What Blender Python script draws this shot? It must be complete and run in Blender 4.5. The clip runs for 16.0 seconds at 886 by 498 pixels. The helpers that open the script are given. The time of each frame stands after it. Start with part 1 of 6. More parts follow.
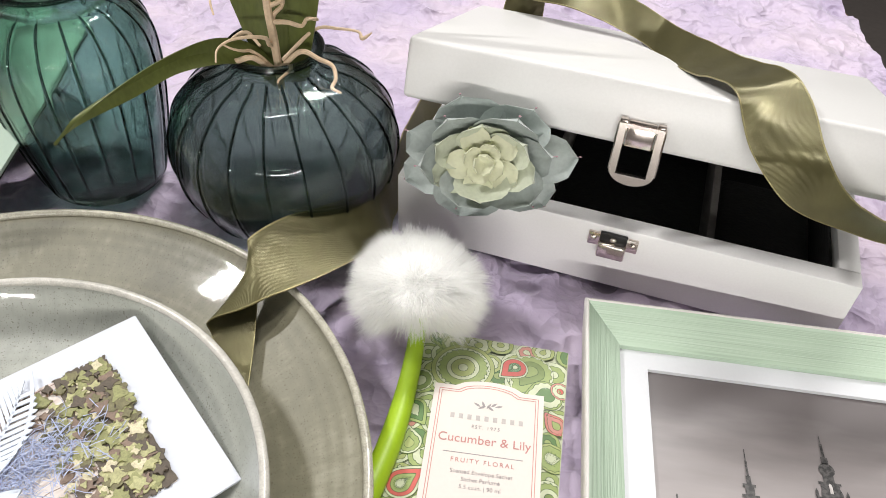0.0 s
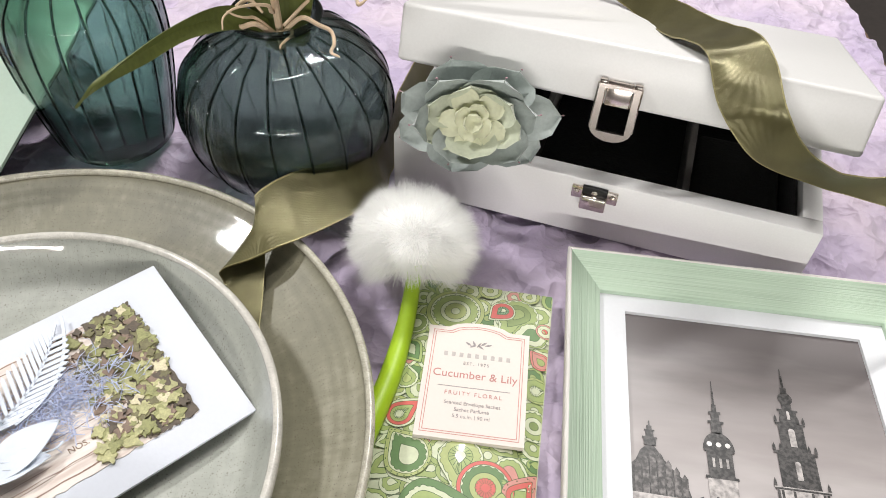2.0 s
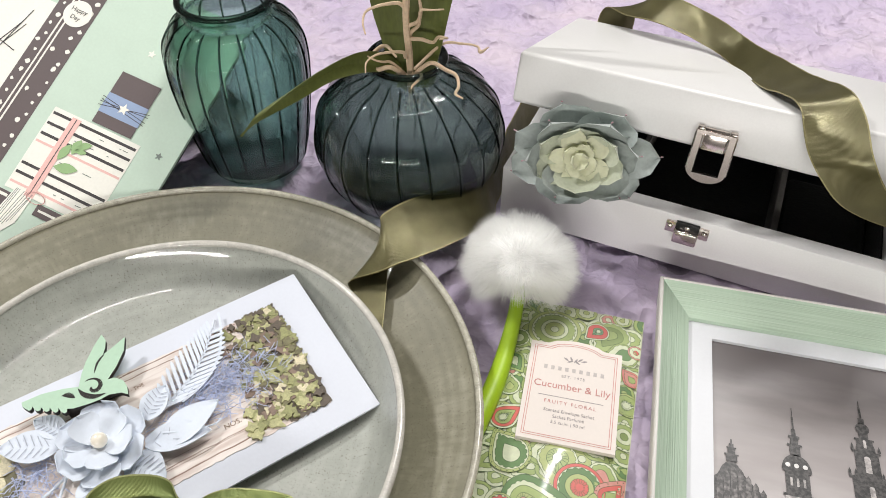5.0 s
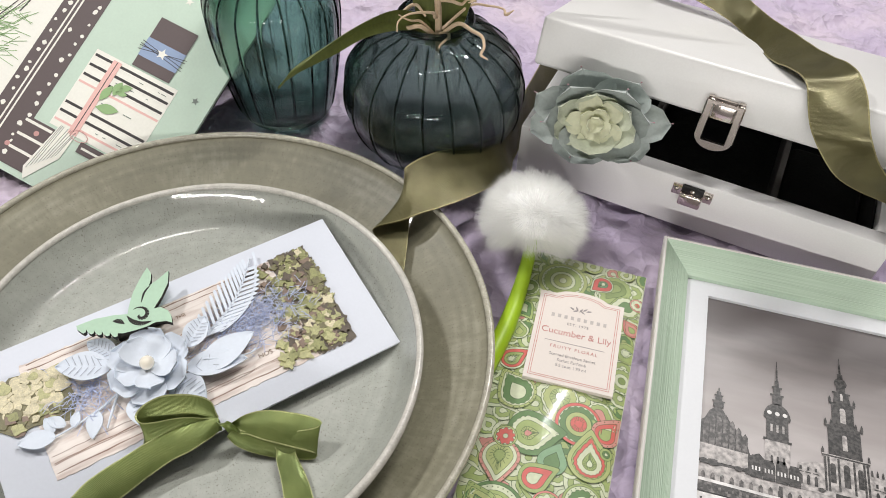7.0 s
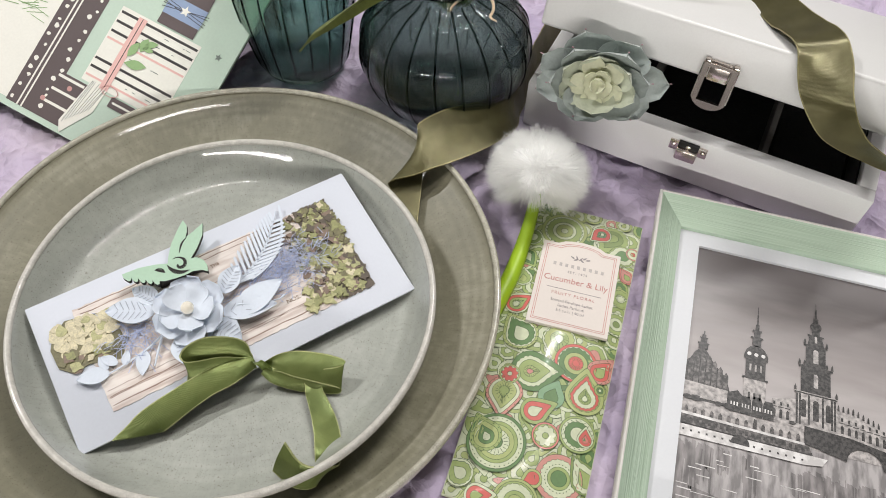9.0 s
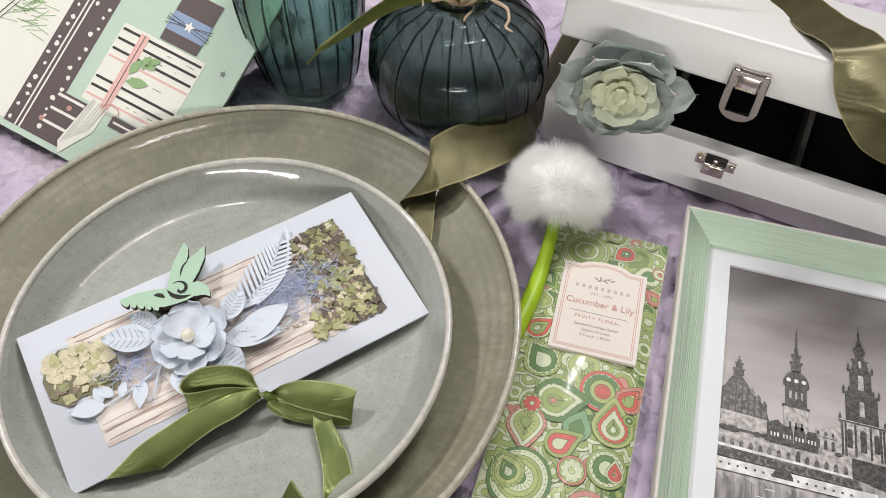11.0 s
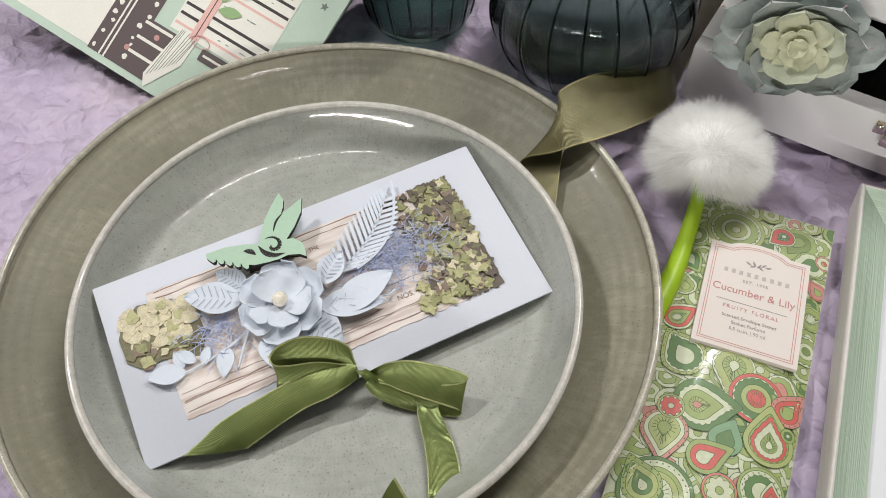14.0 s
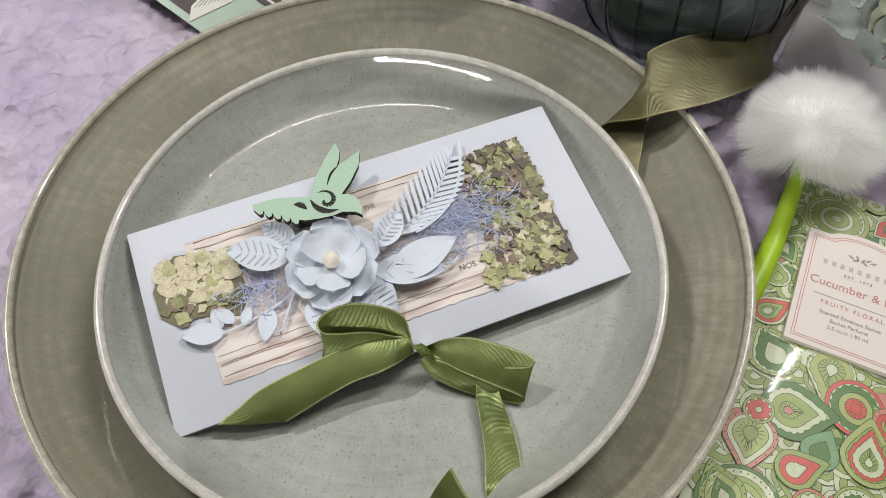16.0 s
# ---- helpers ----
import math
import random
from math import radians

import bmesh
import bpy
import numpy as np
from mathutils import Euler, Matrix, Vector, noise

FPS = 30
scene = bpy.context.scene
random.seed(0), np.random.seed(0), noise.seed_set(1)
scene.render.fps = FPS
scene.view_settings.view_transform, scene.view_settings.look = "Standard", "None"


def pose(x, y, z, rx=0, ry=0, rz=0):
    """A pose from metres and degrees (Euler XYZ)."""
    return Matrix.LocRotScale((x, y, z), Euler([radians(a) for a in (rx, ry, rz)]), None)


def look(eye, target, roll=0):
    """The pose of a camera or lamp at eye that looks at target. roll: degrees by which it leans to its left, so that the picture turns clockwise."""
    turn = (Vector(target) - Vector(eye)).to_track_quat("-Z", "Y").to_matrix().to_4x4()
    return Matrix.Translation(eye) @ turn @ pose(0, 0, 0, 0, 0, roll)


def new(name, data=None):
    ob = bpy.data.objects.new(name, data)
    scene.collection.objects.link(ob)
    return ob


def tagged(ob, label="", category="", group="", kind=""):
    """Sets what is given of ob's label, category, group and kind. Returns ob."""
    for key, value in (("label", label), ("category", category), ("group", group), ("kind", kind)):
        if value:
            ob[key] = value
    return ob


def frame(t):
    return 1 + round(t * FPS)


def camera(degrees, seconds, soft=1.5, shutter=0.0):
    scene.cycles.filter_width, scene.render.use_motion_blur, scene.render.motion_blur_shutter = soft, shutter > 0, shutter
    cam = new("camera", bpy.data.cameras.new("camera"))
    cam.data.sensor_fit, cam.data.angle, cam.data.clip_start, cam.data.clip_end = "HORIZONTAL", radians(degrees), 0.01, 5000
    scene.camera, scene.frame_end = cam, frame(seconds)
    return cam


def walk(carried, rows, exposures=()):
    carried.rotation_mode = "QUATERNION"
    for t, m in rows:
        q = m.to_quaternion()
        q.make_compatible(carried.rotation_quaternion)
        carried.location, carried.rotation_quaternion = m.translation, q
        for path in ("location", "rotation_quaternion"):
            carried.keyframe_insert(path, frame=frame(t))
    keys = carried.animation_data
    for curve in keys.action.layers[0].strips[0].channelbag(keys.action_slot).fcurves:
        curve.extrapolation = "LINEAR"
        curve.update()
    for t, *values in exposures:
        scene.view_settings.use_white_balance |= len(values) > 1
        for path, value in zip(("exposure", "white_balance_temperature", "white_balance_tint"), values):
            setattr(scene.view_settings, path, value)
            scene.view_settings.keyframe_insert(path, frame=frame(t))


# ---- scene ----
cam = camera(60.2, 16.0, soft=0.9)
PATH = [
    (0, (0.012, 0.021, 0.263), (-0.016, 1.46, -1.125), 2.9),
    (0.5, (0.013, 0.023, 0.26), (0.004, 1.427, -1.165), 3.4),
    (1, (0.013, 0.021, 0.26), (0.022, 1.392, -1.196), 3.9),
    (1.5, (0.015, 0.012, 0.267), (0.021, 1.378, -1.194), 3.5),
    (2, (0.014, 0.0, 0.279), (0.001, 1.366, -1.182), 2.8),
    (2.5, (0.009, -0.005, 0.284), (-0.049, 1.361, -1.176), 1.6),
    (3, (0.005, -0.009, 0.288), (-0.13, 1.363, -1.161), -0.2),
    (3.5, (0.004, -0.011, 0.292), (-0.172, 1.367, -1.147), -0.9),
    (4, (0.002, -0.018, 0.299), (-0.191, 1.376, -1.122), -0.8),
    (6.5, (-0.005, -0.044, 0.322), (-0.212, 1.316, -1.13), 1.9),
    (7, (-0.006, -0.048, 0.33), (-0.206, 1.237, -1.189), 2.2),
    (7.5, (-0.004, -0.048, 0.337), (-0.204, 1.157, -1.247), 1.8),
    (8, (-0.007, -0.046, 0.349), (-0.19, 1.083, -1.291), 2.2),
    (8.5, (-0.008, -0.051, 0.355), (-0.192, 1.075, -1.288), 2.1),
    (9, (-0.007, -0.058, 0.364), (-0.195, 1.076, -1.273), 1.9),
    (11.5, (-0.015, -0.043, 0.337), (-0.248, 1.14, -1.259), -0.1),
    (12, (-0.019, -0.04, 0.331), (-0.26, 1.123, -1.278), -0.6),
    (12.5, (-0.025, -0.037, 0.325), (-0.285, 1.107, -1.295), -1.1),
    (13, (-0.033, -0.031, 0.316), (-0.344, 1.069, -1.325), -2.4),
    (13.5, (-0.039, -0.026, 0.309), (-0.38, 1.053, -1.34), -2.7),
    (14, (-0.047, -0.022, 0.303), (-0.405, 1.044, -1.351), -2.5),
    (14.5, (-0.055, -0.016, 0.294), (-0.431, 1.045, -1.359), -1.9),
    (15, (-0.06, -0.01, 0.285), (-0.448, 1.042, -1.371), -1.8),
    (15.5, (-0.064, -0.011, 0.28), (-0.453, 1.021, -1.388), -1.3),
    (16, (-0.069, -0.013, 0.275), (-0.465, 0.979, -1.415), -1.2),
]
walk(cam, [(t, look(eye, target, roll)) for t, eye, target, roll in PATH],
     exposures=[(0.0, 0.10), (3.5, -0.02), (9.0, -0.29), (12.5, -0.33), (16.0, -0.48)])
# ---- light ----
world = bpy.data.worlds.new("room_air")
scene.world = world
world.use_nodes = True
world.node_tree.nodes["Background"].inputs[0].default_value = (0.9, 0.93, 1.0, 1)
world.node_tree.nodes["Background"].inputs[1].default_value = 0.05


def ceiling_tube(name, at, turn, length, width, watts, tint, tip=0):
    lamp = bpy.data.lights.new(name, "AREA")
    lamp.shape, lamp.size, lamp.size_y, lamp.energy, lamp.color = "RECTANGLE", length, width, watts, tint
    ob = new(name, lamp)
    ob.matrix_world = pose(*at, tip, 0, turn)
    return ob


ceiling_tube("ceiling_tube", (0.02, 0.30, 1.62), 35, 1.2, 0.03, 7.6, (1.0, 0.96, 0.92))
ceiling_tube("ceiling_tube", (-1.25, 0.45, 1.50), 35, 0.26, 0.022, 23, (1.0, 0.98, 0.96))
ceiling_tube("ceiling_tube", (0.45, 1.25, 1.60), 35, 0.9, 0.022, 32, (1.0, 0.98, 0.96))
# unseen low fill, added to brighten the upright faces from the front
ceiling_tube("front_fill", (-0.10, -1.93, 0.55), 0, 1.6, 0.045, 29, (1.0, 0.97, 0.93), 90)


# ---- materials ----
def nodes_of(name):
    m = bpy.data.materials.new(name)
    m.use_nodes = True
    return m, m.node_tree.nodes, m.node_tree.links, m.node_tree.nodes["Principled BSDF"]


def surface(name, colour, rough=0.5, metal=0.0, vary=0.12, scale=60.0, fine=600.0, bump=0.15, coat=0.0, sheen=0.0, stretch=(1, 1, 1), subsurface=0.0, pieces=0.0):
    """A plain material: colour broken up at two scales, and fine relief."""
    m, n, l, b = nodes_of(name)
    tc = n.new("ShaderNodeTexCoord")
    mp = n.new("ShaderNodeMapping")
    mp.inputs["Scale"].default_value = stretch
    l.new(tc.outputs["Object"], mp.inputs[0])
    big, small = n.new("ShaderNodeTexNoise"), n.new("ShaderNodeTexNoise")
    big.inputs["Scale"].default_value, small.inputs["Scale"].default_value = scale, fine
    big.inputs["Detail"].default_value, small.inputs["Detail"].default_value = 4, 2
    l.new(mp.outputs[0], big.inputs[0])
    l.new(mp.outputs[0], small.inputs[0])
    add = n.new("ShaderNodeMath")
    add.operation = "ADD"
    l.new(big.outputs[0], add.inputs[0])
    l.new(small.outputs[0], add.inputs[1])
    value = add.outputs[0]
    if pieces:
        geo, mul = n.new("ShaderNodeNewGeometry"), n.new("ShaderNodeMath")
        mul.operation = "MULTIPLY_ADD"
        mul.inputs[1].default_value = pieces
        l.new(geo.outputs["Random Per Island"], mul.inputs[0])
        l.new(value, mul.inputs[2])
        value = mul.outputs[0]
    rng = n.new("ShaderNodeMapRange")
    rng.inputs[1].default_value, rng.inputs[2].default_value = 0.6, 1.4 + pieces
    rng.inputs[3].default_value, rng.inputs[4].default_value = 1 - vary, 1 + vary
    l.new(value, rng.inputs[0])
    mix = n.new("ShaderNodeVectorMath")
    mix.operation = "SCALE"
    mix.inputs[0].default_value = colour
    l.new(rng.outputs[0], mix.inputs["Scale"])
    l.new(mix.outputs[0], b.inputs["Base Color"])
    b.inputs["Roughness"].default_value, b.inputs["Metallic"].default_value = rough, metal
    b.inputs["Coat Weight"].default_value, b.inputs["Coat Roughness"].default_value = coat, 0.06
    b.inputs["Sheen Weight"].default_value = sheen
    if subsurface:
        b.inputs["Subsurface Weight"].default_value = subsurface
        b.inputs["Subsurface Radius"].default_value = (0.004, 0.004, 0.003)
    if bump:
        bp = n.new("ShaderNodeBump")
        bp.inputs["Strength"].default_value, bp.inputs["Distance"].default_value = bump, 0.0006
        l.new(add.outputs[0], bp.inputs["Height"])
        l.new(bp.outputs[0], b.inputs["Normal"])
    return m


def ramp_node(n, stops, kind="LINEAR"):
    r = n.new("ShaderNodeValToRGB")
    r.color_ramp.interpolation = kind
    while len(r.color_ramp.elements) < len(stops):
        r.color_ramp.elements.new(0.5)
    for e, (p, c) in zip(r.color_ramp.elements, stops):
        e.position, e.color = p, (*c, 1)
    return r


def glaze(name, colour, warm):
    """Stoneware glaze: cloudy body colour, thrown rings, radial runs, fine brown specks, glossy coat."""
    m, n, l, b = nodes_of(name)
    tc = n.new("ShaderNodeTexCoord")

    def noise_at(scale, detail, source):
        t = n.new("ShaderNodeTexNoise")
        t.inputs["Scale"].default_value, t.inputs["Detail"].default_value = scale, detail
        l.new(source, t.inputs["Vector"])
        return t.outputs[0]

    def plus(a, k, b_out):
        q = n.new("ShaderNodeMath")
        q.operation = "MULTIPLY_ADD"
        q.inputs[1].default_value = k
        l.new(a, q.inputs[0])
        if b_out is None:
            q.inputs[2].default_value = 0.0
        else:
            l.new(b_out, q.inputs[2])
        return q.outputs[0]
    sep, flat, turn, dist = n.new("ShaderNodeSeparateXYZ"), n.new("ShaderNodeCombineXYZ"), n.new("ShaderNodeMath"), n.new("ShaderNodeVectorMath")
    l.new(tc.outputs["Object"], sep.inputs[0])
    l.new(sep.outputs[0], flat.inputs[0])
    l.new(sep.outputs[1], flat.inputs[1])
    dist.operation, turn.operation = "LENGTH", "ARCTAN2"
    l.new(flat.outputs[0], dist.inputs[0])
    l.new(sep.outputs[1], turn.inputs[0])
    l.new(sep.outputs[0], turn.inputs[1])
    polar = n.new("ShaderNodeCombineXYZ")
    for k, (out, f) in enumerate(((turn.outputs[0], 70.0), (dist.outputs["Value"], 110.0))):
        mul = n.new("ShaderNodeMath")
        mul.operation, mul.inputs[1].default_value = "MULTIPLY", f
        l.new(out, mul.inputs[0])
        l.new(mul.outputs[0], polar.inputs[k])
    rings = n.new("ShaderNodeCombineXYZ")
    l.new(dist.outputs["Value"], rings.inputs[0])
    run, thrown = noise_at(1.0, 3, polar.outputs[0]), noise_at(210, 3, rings.outputs[0])
    mixed = plus(noise_at(24, 5, tc.outputs["Object"]), 0.36, plus(noise_at(190, 3, tc.outputs["Object"]), 0.18, plus(run, 0.15, plus(thrown, 0.28, None))))
    base = ramp_node(n, ((0.36, tuple(c * 0.80 for c in colour)), (0.50, colour), (0.64, warm)))
    l.new(mixed, base.inputs[0])
    shade = base.outputs[0]
    for scale, low, reach, dark in ((900, 0.72, 0.34, 0.60), (1700, 0.40, 0.40, 0.50)):
        speck, size, lim, less, dim, mix = (n.new("ShaderNode" + k) for k in ("TexVoronoi", "SeparateColor", "MapRange", "Math", "Math", "MixRGB"))
        speck.inputs["Scale"].default_value = scale
        l.new(tc.outputs["Object"], speck.inputs["Vector"])
        l.new(speck.outputs["Color"], size.inputs[0])
        lim.inputs[1].default_value, lim.inputs[2].default_value, lim.inputs[3].default_value, lim.inputs[4].default_value = low, 1.0, 0.0, reach
        l.new(size.outputs[0], lim.inputs[0])
        less.operation = "LESS_THAN"
        l.new(speck.outputs["Distance"], less.inputs[0])
        l.new(lim.outputs[0], less.inputs[1])
        dim.operation, dim.inputs[1].default_value = "MULTIPLY", dark
        l.new(less.outputs[0], dim.inputs[0])
        mix.inputs[2].default_value = (0.10, 0.085, 0.055, 1)
        l.new(dim.outputs[0], mix.inputs[0])
        l.new(shade, mix.inputs[1])
        shade = mix.outputs[0]
    l.new(shade, b.inputs["Base Color"])
    b.inputs["Roughness"].default_value = 0.45
    b.inputs["Coat Weight"].default_value, b.inputs["Coat Roughness"].default_value = 0.8, 0.04
    bp = n.new("ShaderNodeBump")
    bp.inputs["Strength"].default_value, bp.inputs["Distance"].default_value = 0.09, 0.0012
    l.new(plus(thrown, 0.8, plus(noise_at(330, 3, tc.outputs["Object"]), 0.30, None)), bp.inputs["Height"])
    l.new(bp.outputs[0], b.inputs["Normal"])
    l.new(bp.outputs[0], b.inputs["Coat Normal"])
    return m


def tinted_glass(name, tint, body):
    """Blown coloured glass: part of the light goes straight through, part is bent."""
    m, n, l, b = nodes_of(name)
    out = n["Material Output"]
    n.remove(b)
    clear, bent, gloss, half, top, fr = (n.new("ShaderNodeBsdf" + k) if k in ("Transparent", "Refraction", "Glossy") else n.new(k) for k in
                                         ("Transparent", "Refraction", "Glossy", "ShaderNodeMixShader", "ShaderNodeMixShader", "ShaderNodeFresnel"))
    wob = n.new("ShaderNodeTexNoise")
    wob.inputs["Scale"].default_value = 75
    bp = n.new("ShaderNodeBump")
    bp.inputs["Strength"].default_value, bp.inputs["Distance"].default_value = 0.12, 0.002
    tc = n.new("ShaderNodeTexCoord")
    l.new(tc.outputs["Object"], wob.inputs["Vector"])
    l.new(wob.outputs[0], bp.inputs["Height"])
    clear.inputs[0].default_value, bent.inputs[0].default_value = (*tint, 1), (*body, 1)
    bent.inputs["Roughness"].default_value, bent.inputs["IOR"].default_value = 0.0, 1.45
    gloss.inputs["Roughness"].default_value = 0.0
    fr.inputs[0].default_value = 1.5
    for s in (bent, gloss):
        l.new(bp.outputs[0], s.inputs["Normal"])
    half.inputs[0].default_value = 0.75
    l.new(clear.outputs[0], half.inputs[1])
    l.new(bent.outputs[0], half.inputs[2])
    l.new(fr.outputs[0], top.inputs[0])
    l.new(half.outputs[0], top.inputs[1])
    l.new(gloss.outputs[0], top.inputs[2])
    l.new(top.outputs[0], out.inputs[0])
    return m


def tissue_paper():
    """Crumpled tissue: soft mottling, straight-edged creases at three sizes."""
    m, n, l, b = nodes_of("tissue_paper")
    tc = n.new("ShaderNodeTexCoord")
    cloud, warp_n = n.new("ShaderNodeTexNoise"), n.new("ShaderNodeTexNoise")
    cloud.inputs["Scale"].default_value, cloud.inputs["Detail"].default_value = 14, 5
    warp_n.inputs["Scale"].default_value, warp_n.inputs["Detail"].default_value = 45, 2
    warp = n.new("ShaderNodeMixRGB")
    warp.blend_type, warp.inputs[0].default_value = "ADD", 0.014
    l.new(tc.outputs["Object"], warp.inputs[1])
    l.new(tc.outputs["Object"], warp_n.inputs["Vector"])
    l.new(warp_n.outputs["Color"], warp.inputs[2])
    l.new(tc.outputs["Object"], cloud.inputs["Vector"])
    col = ramp_node(n, ((0.32, (0.45, 0.375, 0.53)), (0.52, (0.55, 0.465, 0.60)), (0.70, (0.64, 0.54, 0.63))))
    l.new(cloud.outputs[0], col.inputs[0])
    l.new(col.outputs[0], b.inputs["Base Color"])
    b.inputs["Roughness"].default_value, b.inputs["Sheen Weight"].default_value = 0.6, 0.3
    b.inputs["Specular IOR Level"].default_value = 0.3
    total = None
    for scale, weight in ((58, 1.0), (125, 0.46), (330, 0.10)):
        v, add = n.new("ShaderNodeTexVoronoi"), n.new("ShaderNodeMath")
        v.feature, v.inputs["Scale"].default_value = "F1", scale
        l.new(warp.outputs[0], v.inputs["Vector"])
        add.operation, add.inputs[1].default_value, add.inputs[2].default_value = "MULTIPLY_ADD", weight, 0.0
        l.new(v.outputs["Distance"], add.inputs[0])
        if total is not None:
            l.new(total, add.inputs[2])
        total = add.outputs[0]
    bp = n.new("ShaderNodeBump")
    bp.inputs["Strength"].default_value, bp.inputs["Distance"].default_value = 0.9, 0.0046
    l.new(total, bp.inputs["Height"])
    lean = bp.outputs[0]
    for scale, amount in ((58, 0.30), (125, 0.28)):
        v, off, add = n.new("ShaderNodeTexVoronoi"), n.new("ShaderNodeVectorMath"), n.new("ShaderNodeVectorMath")
        v.inputs["Scale"].default_value = scale
        l.new(warp.outputs[0], v.inputs["Vector"])
        off.operation, off.inputs[1].default_value = "SUBTRACT", (0.5, 0.5, 0.5)
        l.new(v.outputs["Color"], off.inputs[0])
        add.operation, add.inputs[1].default_value = "MULTIPLY_ADD", (amount, amount, 0.0)
        l.new(off.outputs[0], add.inputs[0])
        l.new(lean, add.inputs[2])
        lean = add.outputs[0]
    unit = n.new("ShaderNodeVectorMath")
    unit.operation = "NORMALIZE"
    l.new(lean, unit.inputs[0])
    l.new(unit.outputs[0], b.inputs["Normal"])
    return m


def satin(name, colour, edge_on, metal):
    """Woven satin: fine cross threads, a long soft shine."""
    m, n, l, b = nodes_of(name)
    tc = n.new("ShaderNodeTexCoord")
    thread, cloud = n.new("ShaderNodeTexWave"), n.new("ShaderNodeTexNoise")
    thread.inputs["Scale"].default_value, thread.inputs["Distortion"].default_value = 700, 1.5
    cloud.inputs["Scale"].default_value, cloud.inputs["Detail"].default_value = 70, 4
    l.new(tc.outputs["UV"], thread.inputs["Vector"])
    l.new(tc.outputs["Object"], cloud.inputs["Vector"])
    col = ramp_node(n, ((0.25, tuple(c * 0.85 for c in colour)), (0.75, edge_on)))
    l.new(cloud.outputs[0], col.inputs[0])
    l.new(col.outputs[0], b.inputs["Base Color"])
    b.inputs["Roughness"].default_value, b.inputs["Metallic"].default_value = 0.30, metal
    b.inputs["Specular IOR Level"].default_value = 0.6
    b.inputs["Sheen Weight"].default_value, b.inputs["Anisotropic"].default_value, b.inputs["Anisotropic Rotation"].default_value = 0.03, 0.85, 0.25
    along = n.new("ShaderNodeTangent")
    along.direction_type, along.uv_map = "UV_MAP", "UVMap"
    l.new(along.outputs[0], b.inputs["Tangent"])
    bp = n.new("ShaderNodeBump")
    bp.inputs["Strength"].default_value, bp.inputs["Distance"].default_value = 0.2, 0.0003
    l.new(thread.outputs[0], bp.inputs["Height"])
    l.new(bp.outputs[0], b.inputs["Normal"])
    return m


def grain_paint(name, colour, under):
    """Painted wood, worn along the grain so that lighter fibre lines show."""
    m, n, l, b = nodes_of(name)
    tc, mp = n.new("ShaderNodeTexCoord"), n.new("ShaderNodeMapping")
    mp.inputs["Scale"].default_value = (12, 3600, 3600)
    l.new(tc.outputs["UV"], mp.inputs[0])
    grain, wear = n.new("ShaderNodeTexNoise"), n.new("ShaderNodeTexNoise")
    grain.inputs["Scale"].default_value, grain.inputs["Detail"].default_value = 1, 5
    wear.inputs["Scale"].default_value, wear.inputs["Detail"].default_value = 30, 4
    l.new(mp.outputs[0], grain.inputs["Vector"])
    l.new(tc.outputs["Object"], wear.inputs["Vector"])
    col = ramp_node(n, ((0.34, tuple(c * 0.80 for c in colour)), (0.43, colour), (0.70, under)))
    l.new(grain.outputs[0], col.inputs[0])
    l.new(col.outputs[0], b.inputs["Base Color"])
    b.inputs["Roughness"].default_value = 0.55
    bp = n.new("ShaderNodeBump")
    bp.inputs["Strength"].default_value, bp.inputs["Distance"].default_value = 0.5, 0.0008
    l.new(grain.outputs[0], bp.inputs["Height"])
    l.new(bp.outputs[0], b.inputs["Normal"])
    return m


def photo_sky():
    """Black-and-white print: a clouded sky, dark above, pale at the horizon."""
    m, n, l, b = nodes_of("photo_sky")
    tc, sep = n.new("ShaderNodeTexCoord"), n.new("ShaderNodeSeparateXYZ")
    mp, cloud = n.new("ShaderNodeMapping"), n.new("ShaderNodeTexNoise")
    mp.inputs["Scale"].default_value = (10, 45, 10)
    cloud.inputs["Scale"].default_value, cloud.inputs["Detail"].default_value = 2.0, 5
    l.new(tc.outputs["Object"], sep.inputs[0])
    l.new(tc.outputs["Object"], mp.inputs[0])
    l.new(mp.outputs[0], cloud.inputs["Vector"])
    rng = n.new("ShaderNodeMapRange")
    rng.inputs[1].default_value, rng.inputs[2].default_value = -0.045, 0.08
    l.new(sep.outputs[1], rng.inputs[0])
    add = n.new("ShaderNodeMath")
    add.operation, add.inputs[1].default_value = "MULTIPLY_ADD", 0.30
    l.new(cloud.outputs[0], add.inputs[0])
    l.new(rng.outputs[0], add.inputs[2])
    col = ramp_node(n, ((0.30, (0.60, 0.56, 0.555)), (0.62, (0.33, 0.295, 0.29)), (1.0, (0.125, 0.108, 0.108))))
    l.new(add.outputs[0], col.inputs[0])
    l.new(col.outputs[0], b.inputs["Base Color"])
    b.inputs["Roughness"].default_value, b.inputs["Coat Weight"].default_value, b.inputs["Coat Roughness"].default_value = 0.5, 0.15, 0.25
    return m


